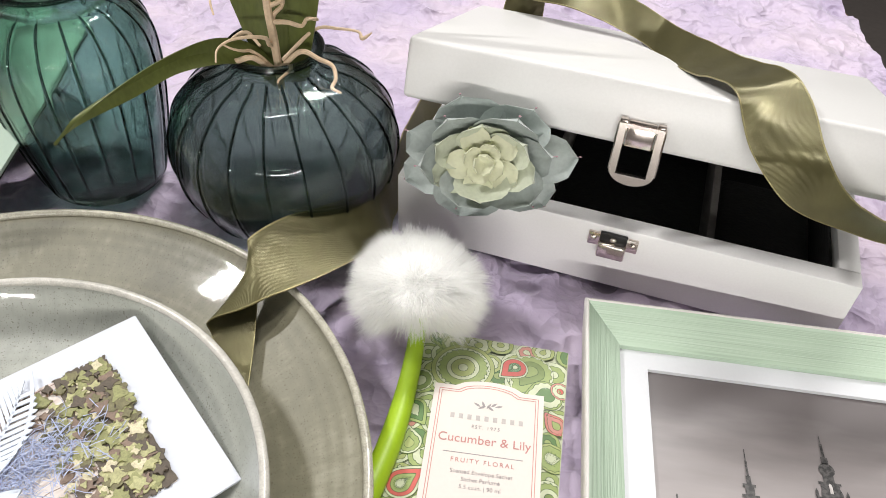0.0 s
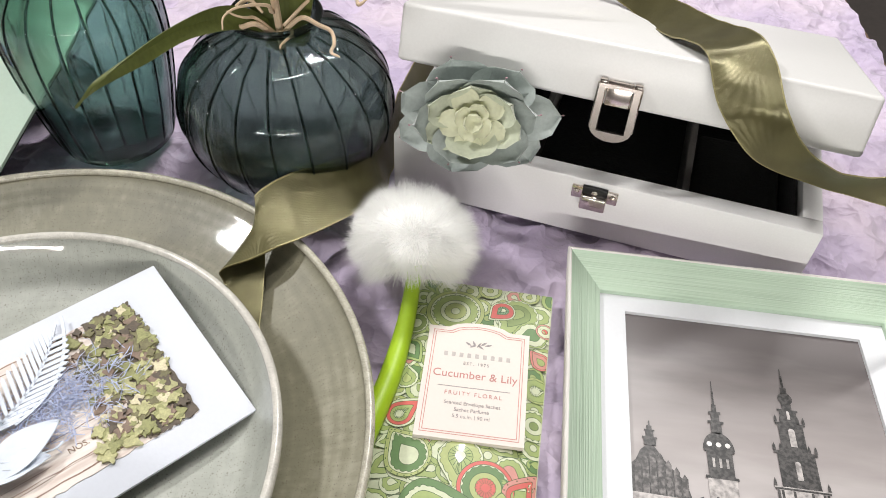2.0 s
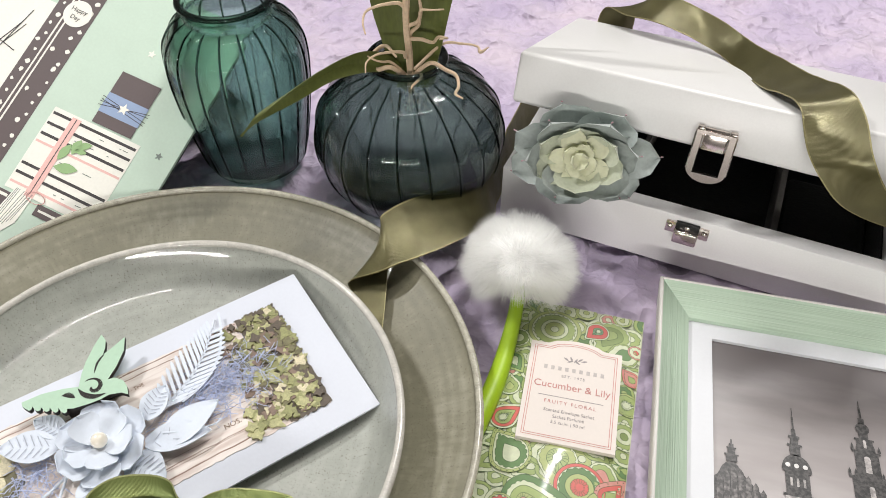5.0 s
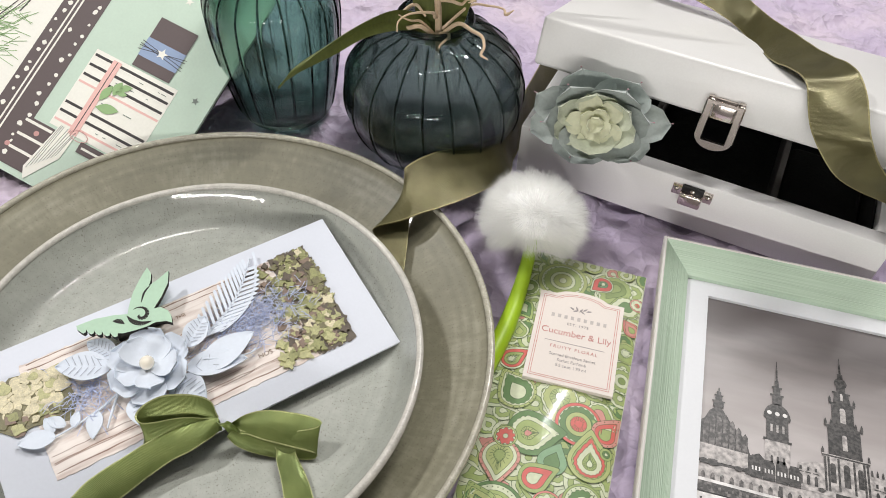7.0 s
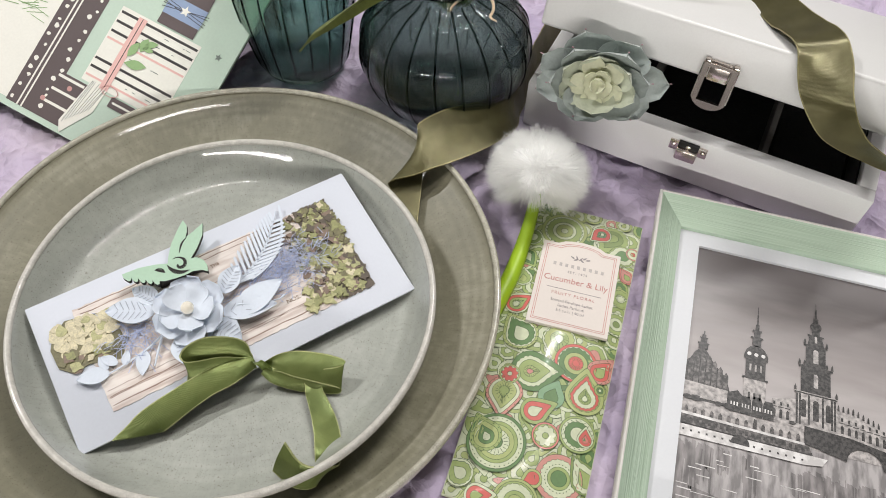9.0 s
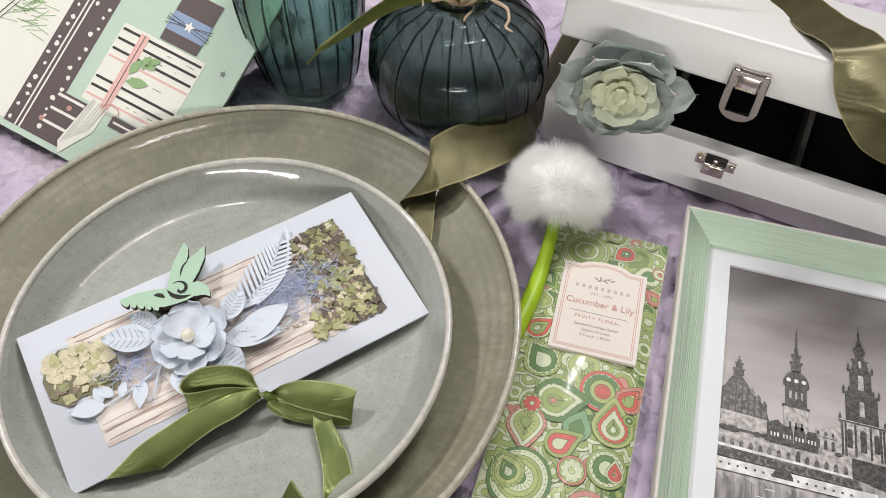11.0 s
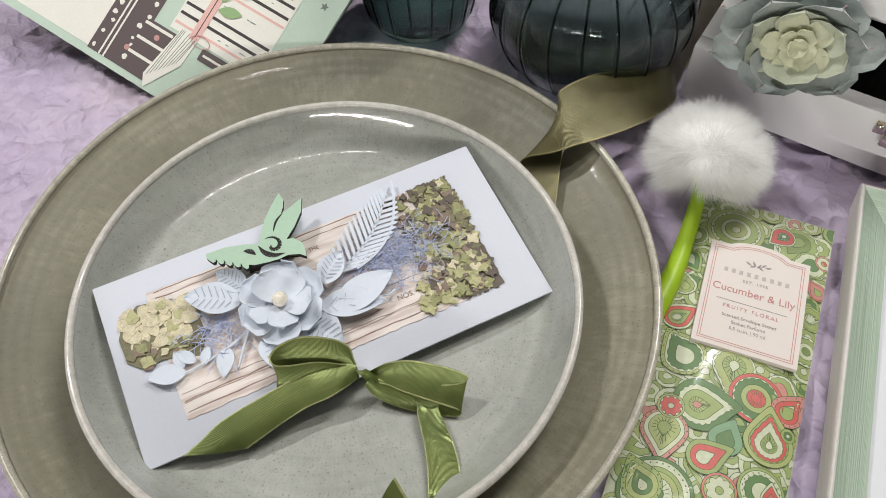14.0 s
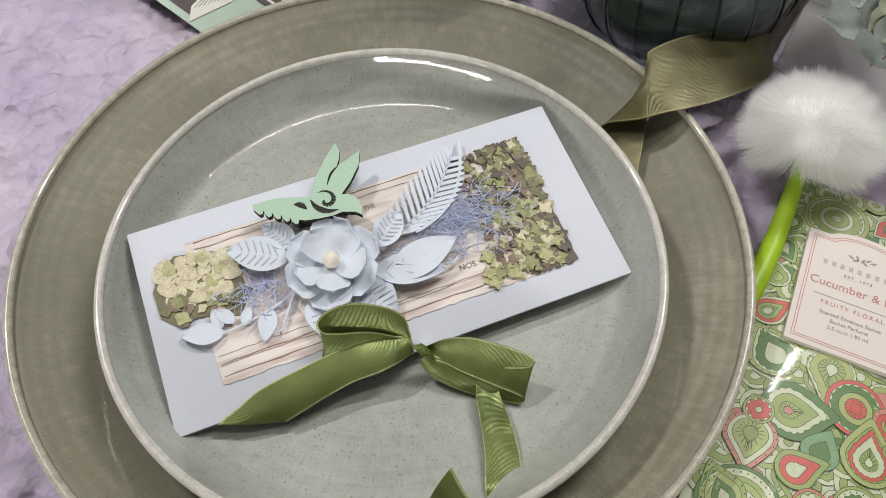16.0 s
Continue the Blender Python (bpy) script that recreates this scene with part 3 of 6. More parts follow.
def storage_box():
    ob = thing("storage_box", BOX, "white painted wooden box, lid propped ajar, black-lined compartments", "box")
    w, d, h, t = BOX_W, BOX_D, BOX_H, WALL_T
    base = thing("base", Matrix(), "", "")
    base.parent = ob
    base.matrix_local = Matrix()
    for name, size, at in (("front_panel", (w, t, h), (w / 2, t / 2, h / 2)), ("back_panel", (w, t, h), (w / 2, d - t / 2, h / 2)),
                           ("side_panel", (t, d - 2 * t, h), (t / 2, d / 2, h / 2)), ("side_panel", (t, d - 2 * t, h), (w - t / 2, d / 2, h / 2))):
        part(name, box(size, at, 0.0012), WHITE_PAINT, base)
    part("lining", box((w - 2 * t - 0.0006, d - 2 * t - 0.0006, 0.003), (w / 2, d / 2, 0.0045)), FELT, base, "black felt lining")
    for n, size, at in (("lining_wall", (w - 2 * t - 0.002, 0.001, h - 0.010), (w / 2, t + 0.0008, h / 2 - 0.001)), ("lining_wall", (w - 2 * t - 0.002, 0.001, h - 0.010), (w / 2, d - t - 0.0008, h / 2 - 0.001)),
                        ("lining_wall", (0.001, d - 2 * t - 0.002, h - 0.010), (w - t - 0.0008, d / 2, h / 2 - 0.001))):
        part(n, box(size, at), FELT, base)
    part("lining_wall", box((0.001, d - 2 * t - 0.002, h - 0.008), (t + 0.0008, d / 2, h / 2 + 0.001)), PALE_WOOD, base, "bare pale wood")
    for x in (0.068, 0.146):
        part("divider", box((0.0035, d - 2 * t - 0.003, h - 0.012), (x, d / 2, (h - 0.012) / 2 + 0.006), 0.0005), DIVIDER, base)
    part("cushion", box((0.044, 0.060, 0.012), (0.172, 0.052, 0.0125), 0.004, 3), FELT, base)
    # catch on the front
    catch = part("catch_plate", box((0.0225, 0.0014, 0.0075), (0.1045, -0.0006, 0.0285), 0.0005), CHROME, base, "small bright metal catch")
    part("catch_hook", box((0.0128, 0.0042, 0.0084), (0.1045, -0.0027, 0.0250), 0.0012, 3), CHROME, catch)
    # no real hollow: a dark block gives the shade inside the catch
    part("catch_gap_shade", box((0.0122, 0.0016, 0.0048), (0.1045, -0.0012, 0.0310), 0.0003), GAP_SHADE, catch)
    for x in (0.0955, 0.1045, 0.1135):
        bm = lathe([(0.0, 0.0), (0.0015, 0.0), (0.0015, 0.0006), (0.0009, 0.0011), (0.0, 0.0012)], 12)
        bmesh.ops.transform(bm, matrix=pose(x, -0.0013 - (0.0008 if x == 0.1045 else 0), 0.0292 + (0.0016 if x == 0.1045 else 0), 90, 0, 0), verts=bm.verts)
        part("screw", bm, CHROME, catch)
    # lid, turned about the back edge
    lid = thing("lid", Matrix(), "", "")
    lid.parent = ob
    lid.matrix_local = Matrix.Translation((0, d, h)) @ pose(0, 0, 0, -18.6, 0, 0)
    lt, th = 0.027, 0.009
    shell = box((w, d, lt), (w / 2, -d / 2, lt / 2), 0.0022, 3)
    under = [f for f in shell.faces if f.normal.z < -0.99]
    bmesh.ops.inset_region(shell, faces=under, thickness=th - 0.0022)
    bmesh.ops.translate(shell, verts=list({v for f in under for v in f.verts}), vec=(0, 0, lt - 0.0062))
    part("lid_shell", shell, LID_PAINT, lid)
    part("lid_lining", box((w - 2 * th - 0.001, d - 2 * th - 0.001, 0.001), (w / 2, -d / 2, lt - 0.0075)), FELT, lid)
    # loop clasp hinged on the lid's front
    clasp = part("clasp_mount", box((0.0112, 0.0030, 0.0110), (0.1045, -d - 0.0016, 0.0062), 0.0005), CHROME, lid, "bright metal loop clasp")
    outer = [(-0.0099, 0.0108), (-0.0099, -0.0090)] + [(0.0099 * math.sin(q), -0.0090 - 0.0058 * math.cos(q)) for q in (-1.25 + 0.25 * k for k in range(11))] + [(0.0099, -0.0090), (0.0099, 0.0108)]
    inner = [(-0.0060, 0.0092), (-0.0060, -0.0080)] + [(-0.0060 + 0.0120 * k / 10, -0.0106) for k in range(11)] + [(0.0060, -0.0080), (0.0060, 0.0092)]
    bm = bmesh.new()
    rims = [[bm.verts.new((0.1045 + x * g, y, zz)) for x, zz in line] for line, y, g in ((outer, -d - 0.0030, 1.0), (outer, -d - 0.0050, 1.0), (outer, -d - 0.0058, 0.93), (inner, -d - 0.0058, 1.06), (inner, -d - 0.0052, 1.0), (inner, -d - 0.0030, 1.0))]
    for p, q in zip(rims, rims[1:] + rims[:1]):
        for k in range(len(p)):
            j = (k + 1) % len(p)
            bm.faces.new((p[k], p[j], q[j], q[k]))
    part("clasp_loop", bm, CHROME, clasp)
    for x in (0.0968, 0.1122):
        part("clasp_ear", box((0.0034, 0.0040, 0.0040), (x, -d - 0.0022, 0.0103), 0.0006), CHROME, clasp)
    return ob


storage_box()


def lid_point(u, fw, h):
    a = radians(18.6)
    return BOX @ Vector((u, BOX_D - fw * math.cos(a) + h * math.sin(a), BOX_H + fw * math.sin(a) + h * math.cos(a)))


def box_point(u, n, z):
    return BOX @ Vector((u, n, z))


# ---- succulent ----
def succulent():
    m = frame_of((0.0230, 0.2865, 0.0640), (1, -0.05, 0.02), (0.03, 0.45, 0.88))
    squash = Matrix.Diagonal((0.88, 0.62, 0.92, 1))
    ob = thing("succulent", m, "grey-green artificial succulent rosette, pale heart, wedged under the lid", "artificial plant")
    rng = random.Random(5)

    def petal(length, width, cup, tip):
        bm = bmesh.new()
        rows = []
        for i in range(9):
            s = i / 8
            half = width / 2 * (0.30 + 0.70 * math.sin(min(s * 1.45, 1.0) * math.pi / 2)) * math.sqrt(max(0.0, 1 - max(0, (s - 0.50) / 0.50) ** 2.4)) + 0.0004
            lift = cup * (s ** 2)
            row = []
            for j in range(-3, 4):
                f = j / 3
                row.append((half * f, length * s + (0.055 * length * max(0, s - 0.9) * 10 if j == 0 and tip else 0), lift + 0.20 * width * f * f * (1 - 0.35 * s)))
            rows.append(row)
        thick = 0.0011
        tops = [[bm.verts.new((x, y, z + thick / 2)) for x, y, z in r] for r in rows]
        bots = [[bm.verts.new((x * 0.97, y * 0.985, z - thick / 2)) for x, y, z in r] for r in rows]
        for a in range(8):
            for b in range(6):
                bm.faces.new((tops[a][b], tops[a][b + 1], tops[a + 1][b + 1], tops[a + 1][b]))
                bm.faces.new((bots[a + 1][b], bots[a + 1][b + 1], bots[a][b + 1], bots[a][b]))
            bm.faces.new((tops[a][0], tops[a + 1][0], bots[a + 1][0], bots[a][0]))
            bm.faces.new((tops[a + 1][6], tops[a][6], bots[a][6], bots[a + 1][6]))
        for b in range(6):
            bm.faces.new((tops[8][b], tops[8][b + 1], bots[8][b + 1], bots[8][b]))
            bm.faces.new((tops[0][b + 1], tops[0][b], bots[0][b], bots[0][b + 1]))
        if tip:
            bmesh.ops.create_uvsphere(bm, u_segments=6, v_segments=4, radius=0.0007, matrix=Matrix.Translation((0, length + 0.0012, cup)))
            for f in bm.faces:
                if f.calc_center_median().y > length + 0.0006:
                    f.material_index = 1
        return bm

    for count, length, width, cup, pitch, turn, mat in ((7, 0.041, 0.034, 0.003, 0, 14, SUCC_OUT), (6, 0.036, 0.031, 0.005, 22, 40, SUCC_OUT), (6, 0.0295, 0.0250, 0.004, 27, 5, SUCC_MID)):
        for k in range(count):
            bm = petal(length * rng.uniform(0.95, 1.04), width * rng.uniform(0.94, 1.06), cup * rng.uniform(0.8, 1.2), length > 0.03)
            bmesh.ops.transform(bm, verts=bm.verts, matrix=squash @ pose(0, 0, 0.001 + 0.0105 * (0.040 - length) / 0.02, 0, 0, turn + 360 * k / count + rng.uniform(-6, 6)) @ pose(0, 0.002, 0, pitch + rng.uniform(-5, 5), rng.uniform(-8, 8), 0))
            part("leaf", bm, [mat, SUCC_TIP], ob)
    # heart of small rounded leaves
    for ring, (count, length, width, pitch, z) in enumerate(((5, 0.0160, 0.0120, 8, 0.0130), (4, 0.0098, 0.0088, 22, 0.0150), (3, 0.0060, 0.0060, 38, 0.0172))):
        for k in range(count):
            p = part("leaf", petal(length, width, 0.0015, False), SUCC_IN, ob)
            p.matrix_local = pose(0, 0, z, 0, 0, 25 + 40 * ring + 360 * k / count) @ pose(0, 0.0005, 0, pitch, 0, 0)
    core = lathe([(0.0, -0.012), (0.006, -0.010), (0.007, 0.0), (0.005, 0.008), (0.003, 0.012), (0.0, 0.013)], 12)
    part("core", core, SUCC_MID, ob)
    part("stalk", tube([(0, 0, -0.010), (0, 0.012, -0.020), (0, 0.018, -0.038)], [0.004, 0.004, 0.003]), SUCC_OUT, ob)


succulent()


# ---- glass vases ----
def vase(name, at, turn, profile, ribs, depth, glass, label, thick=0.0022, twist=0.0, rib_r=0.00062):
    """A ribbed, hollow glass vase from the profile of its outside."""
    ob = thing(name, pose(*at, 0, 0, turn), label, "vase", "glass vases")
    line = [tuple(q) for q in spline(profile, 7)]
    top = max(z for r, z in line)

    def rib(a, k):
        if k >= len(line):
            return 1.0
        f = a * ribs / (2 * math.pi) + twist * k / len(line)
        f = abs((f % 1.0) - 0.5) * 2
        z = line[k][1]
        fade = min(1.0, max(0.0, (top * 0.97 - z) / (top * 0.06))) * min(1.0, z / 0.006)
        return 1 + depth * fade * math.exp(-((1 - f) / 0.10) ** 2)
    inside = [(max(r - thick, 0.0005), z) for r, z in line if z > 0.006][::-1]
    both = line + inside + [(0.0, 0.0065)]
    bm = lathe([(0.0, 0.0012)] + both, ribs * 24, lambda a, k: rib(a, max(k - 1, 0)))
    part("body", bm, glass, ob)
    for i in range(ribs):
        pts = []
        for k in range(3, len(line), 3):
            r, z = line[k]
            if 0.004 < z < top * 0.93:
                a = 2 * math.pi * (i - twist * k / len(line)) / ribs
                pts.append(((r + 0.0002) * math.cos(a), (r + 0.0002) * math.sin(a), z))
        part("rib", tube(pts, [0.0004] + [rib_r] * (len(pts) - 2) + [0.0004], 2, 7), GLASS_RIB, ob)
    rim_r = line[-1][0]
    ring = [(rim_r - thick / 2 + 0.0019 * math.cos(t), top + 0.0002 + 0.0019 * math.sin(t)) for t in (2 * math.pi * k / 12 for k in range(13))]
    part("lip", lathe(ring, 64), GLASS_RIB, ob, "thick dark glass lip")
    return ob


vase("round_vase", (-0.073, 0.3225, 0.0), 8, [(0.030, 0.0), (0.041, 0.006), (0.0515, 0.024), (0.0545, 0.042), (0.0500, 0.060), (0.036, 0.0745), (0.0235, 0.0800), (0.0195, 0.0830), (0.0200, 0.0875), (0.0215, 0.0895)],
     20, 0.010, GLASS_ROUND, "squat round ribbed vase of smoky teal glass", twist=0.6)
vase("tall_vase", (-0.1745, 0.3345, 0.0), 0, [(0.025, 0.0), (0.0300, 0.004), (0.0335, 0.018), (0.0375, 0.042), (0.0400, 0.068), (0.0385, 0.086), (0.0310, 0.0975), (0.0245, 0.1015), (0.0243, 0.1060), (0.0262, 0.1100)],
     18, 0.012, GLASS_TALL, "taller ribbed vase of clear teal glass with a thick lip")


def blade(points, widths, thick, fold, steps=8):
    """A strap leaf: midrib path with a width at each place, folded along the midrib."""
    bm = bmesh.new()
    line = spline([(*p, *s, w) for (p, s), w in zip(points, widths)], steps)
    tops, bots = [], []
    for i, q in enumerate(line):
        p, s, w = Vector(q[:3]), Vector(q[3:6]).normalized(), max(q[6], 0.0003)
        way = Vector(line[min(i + 1, len(line) - 1)][:3] - line[max(i - 1, 0)][:3]).normalized()
        nrm = s.cross(way).normalized()
        t, b = [], []
        for k in range(-3, 4):
            f = k / 3
            at = p + s * (f * w / 2) + nrm * (fold * abs(f) * w)
            t.append(bm.verts.new(at + nrm * thick * (1 - 0.7 * abs(f))))
            b.append(bm.verts.new(at - nrm * thick * (1 - 0.7 * abs(f))))
        tops.append(t)
        bots.append(b)
    for i in range(len(line) - 1):
        for k in range(6):
            bm.faces.new((tops[i][k], tops[i][k + 1], tops[i + 1][k + 1], tops[i + 1][k]))
            bm.faces.new((bots[i + 1][k], bots[i + 1][k + 1], bots[i][k + 1], bots[i][k]))
        bm.faces.new((tops[i][0], tops[i + 1][0], bots[i + 1][0], bots[i][0]))
        bm.faces.new((tops[i + 1][6], tops[i][6], bots[i][6], bots[i + 1][6]))
    return bm


def orchid():
    ob = thing("orchid", pose(-0.070, 0.317, 0.006), "artificial orchid, olive strap leaves and cream roots, in the vase", "artificial plant")
    part("leaf", blade([((-0.002, 0.0, 0.070), (0.3, 1, 0)), ((-0.012, -0.005, 0.084), (0.3, 1, 0.1)), ((-0.028, -0.022, 0.094), (0.5, 0.8, 0.35)), ((-0.044, -0.042, 0.094), (0.5, 0.6, 0.5)), ((-0.060, -0.062, 0.090), (0.6, 0.6, 0.5)), ((-0.068, -0.073, 0.083), (0.6, 0.6, 0.5))],
                       [0.006, 0.013, 0.020, 0.020, 0.013, 0.001], 0.0007, 0.12), ORCHID_LEAF, ob)
    part("leaf", blade([((-0.003, 0.004, 0.070), (1, 0.2, 0)), ((-0.006, 0.006, 0.095), (1, 0.2, 0)), ((-0.009, 0.008, 0.125), (1, 0.3, 0)), ((-0.008, 0.018, 0.165), (1, 0.3, 0)), ((-0.004, 0.04, 0.20), (1, 0.3, 0))],
                       [0.010, 0.020, 0.026, 0.026, 0.004], 0.0008, 0.12), ORCHID_LEAF, ob)
    part("leaf", blade([((0.006, 0.004, 0.070), (1, -0.3, 0)), ((0.009, 0.006, 0.095), (1, -0.3, 0)), ((0.013, 0.010, 0.125), (1, -0.4, 0)), ((0.026, 0.018, 0.165), (1, -0.6, -0.4)), ((0.060, 0.030, 0.185), (0.5, -0.8, -0.4))],
                       [0.010, 0.017, 0.024, 0.026, 0.004], 0.0008, 0.12), ORCHID_LEAF, ob)
    part("stem", tube([(0.001, -0.006, 0.070), (0.001, -0.006, 0.076), (0.001, -0.008, 0.095), (0.000, -0.008, 0.115), (0.002, -0.006, 0.150), (0.004, 0.0, 0.20)], [0.0016, 0.0016, 0.0019, 0.0017, 0.0022, 0.001]), ROOT, ob)
    rng = random.Random(11)
    for base, way, bends in (((0.000, -0.008, 0.080), (-0.9, -0.1, 0.55), 6), ((0.002, -0.008, 0.082), (0.75, -0.25, 0.75), 6), ((0.001, -0.008, 0.100), (-0.75, -0.1, 0.9), 6), ((0.002, -0.008, 0.103), (0.8, 0.0, 0.8), 6), ((0.001, -0.008, 0.120), (0.6, -0.1, 0.9), 6), ((0.001, -0.008, 0.118), (-0.6, -0.1, 0.9), 6), ((0.001, -0.008, 0.110), (0.3, -0.2, 1.0), 7), ((0.000, -0.008, 0.092), (-0.4, -0.3, 0.9), 7)):
        p, d = Vector(base), Vector(way).normalized()
        pts, rad = [tuple(p)], [0.0011]
        droop = 0.30 if way[2] < 0.5 else 0.06
        for k in range(bends):
            d = (d + Vector((rng.uniform(-0.85, 0.85), rng.uniform(-0.45, 0.3), rng.uniform(-0.7, 0.7) - droop * k * 0.4))).normalized()
            p = p + d * (0.0046 if base[2] < 0.09 else 0.0058)
            p.z = max(p.z, 0.083)
            pts.append(tuple(p))
            rad.append(0.0010 * (1 - k / (bends + 2)))
        part("root", tube(pts, rad, 5, 7), ROOT, ob)
    part("root", tube([(0.003, -0.008, 0.082), (0.012, -0.008, 0.090), (0.020, -0.010, 0.088), (0.026, -0.013, 0.087), (0.028, -0.018, 0.084), (0.027, -0.022, 0.082), (0.031, -0.024, 0.081)], [0.0012, 0.0011, 0.0010, 0.0009, 0.0008, 0.0007, 0.0004], 6, 8), ROOT, ob)
    part("root", tube([(0.003, -0.006, 0.084), (0.016, 0.004, 0.094), (0.026, 0.008, 0.093), (0.034, 0.010, 0.091), (0.036, 0.008, 0.089), (0.040, 0.010, 0.091)], [0.0010, 0.0008, 0.0007, 0.0006, 0.0010, 0.0003], 6, 8), ROOT, ob)
    part("root", tube([(-0.001, -0.008, 0.080), (-0.008, -0.012, 0.088), (-0.016, -0.012, 0.086), (-0.020, -0.006, 0.089), (-0.014, 0.002, 0.092), (-0.007, -0.002, 0.088)], [0.0013, 0.0012, 0.0012, 0.0011, 0.001, 0.0006], 6, 8), ROOT, ob)


orchid()


# ---- olive ribbon ----
def ribbon_thing(name, runs, width, satin_m, edge_m, label, group=""):
    ob = thing(name, Matrix(), label, "ribbon", group)
    for rows in runs:
        band = part("band", strip(rows, width), satin_m, ob)
        part("edge", strip(rows, width, inset=0.014, outset=0.010), edge_m, band, "metallic edge thread")
    return ob


def olive_ribbon():
    run_a = [((-0.0715, 0.193, 0.0140), (1, 0.25, 0.05), 0.55), ((-0.0735, 0.206, 0.0150), (1, 0.3, 0.1), 0.6), ((-0.0765, 0.223, 0.019), (0.75, 0.62, 0.15), 0.8), ((-0.0785, 0.2335, 0.0270), (0.35, 0.93, 0.15), 1.25),
             ((-0.0705, 0.2415, 0.0320), (-0.35, 0.93, 0.15), 1.25), ((-0.056, 0.2545, 0.0320), (-0.42, 0.85, 0.35), 1.25), ((-0.040, 0.270, 0.0290), (-0.5, 0.72, 0.5), 1.1), ((-0.026, 0.289, 0.0240), (-0.45, 0.45, 0.8), 0.95),
             ((-0.0205, 0.311, 0.0190), (-0.12, 0.1, 1), 1.0), ((-0.0145, 0.345, 0.0190), (-0.25, 0.1, 1), 1.0), ((-0.004, 0.385, 0.0200), (-0.3, 0.1, 1), 1.0), ((0.012, 0.422, 0.026), (-0.1, 0.1, 1), 1.0), ((0.034, 0.440, 0.045), (0.2, 0.5, 0.8), 1.0)]
    run_b = [(box_point(0.024, BOX_D + 0.012, 0.050), (0.9, 0.3, 0.2), 0.9), (lid_point(0.026, -0.004, 0.038), (0.85, -0.35, 0.3), 0.9), (lid_point(0.050, 0.010, 0.044), (0.35, 0.85, 0.35), 0.85), (lid_point(0.085, 0.022, 0.038), (0.2, 0.75, 0.6), 0.7), (lid_point(0.108, 0.046, 0.0325), (0.5, 0.75, 0.35), 0.75),
             (lid_point(0.128, 0.083, 0.0325), (0.85, 0.45, 0.1), 1.0), (lid_point(0.146, 0.116, 0.0345), (0.93, 0.30, 0.1), 1.02), (box_point(0.158, -0.004, 0.0960), (0.90, -0.30, 0.40), 0.95),
             (box_point(0.172, -0.014, 0.0850), (0.66, -0.35, 0.62), 0.80), (box_point(0.188, -0.016, 0.0800), (0.30, -0.40, 0.75), 0.60), (box_point(0.203, -0.014, 0.0770), (0.1, -0.3, 0.9), 0.50), (box_point(0.228, -0.008, 0.074), (0.1, 0.3, 0.9), 0.6), (box_point(0.252, 0.004, 0.058), (0.1, 0.5, 0.8), 0.8), (box_point(0.268, 0.014, 0.030), (0.3, 0.5, 0.8), 0.9), (box_point(0.270, 0.018, 0.004), (0.5, 0.8, 0.1), 0.9)]
    ribbon_thing("satin_ribbon", [run_a, run_b], 0.026, OLIVE_SATIN, GOLD_EDGE, "olive satin ribbon, twisted over the box lid and onto the plate")


olive_ribbon()


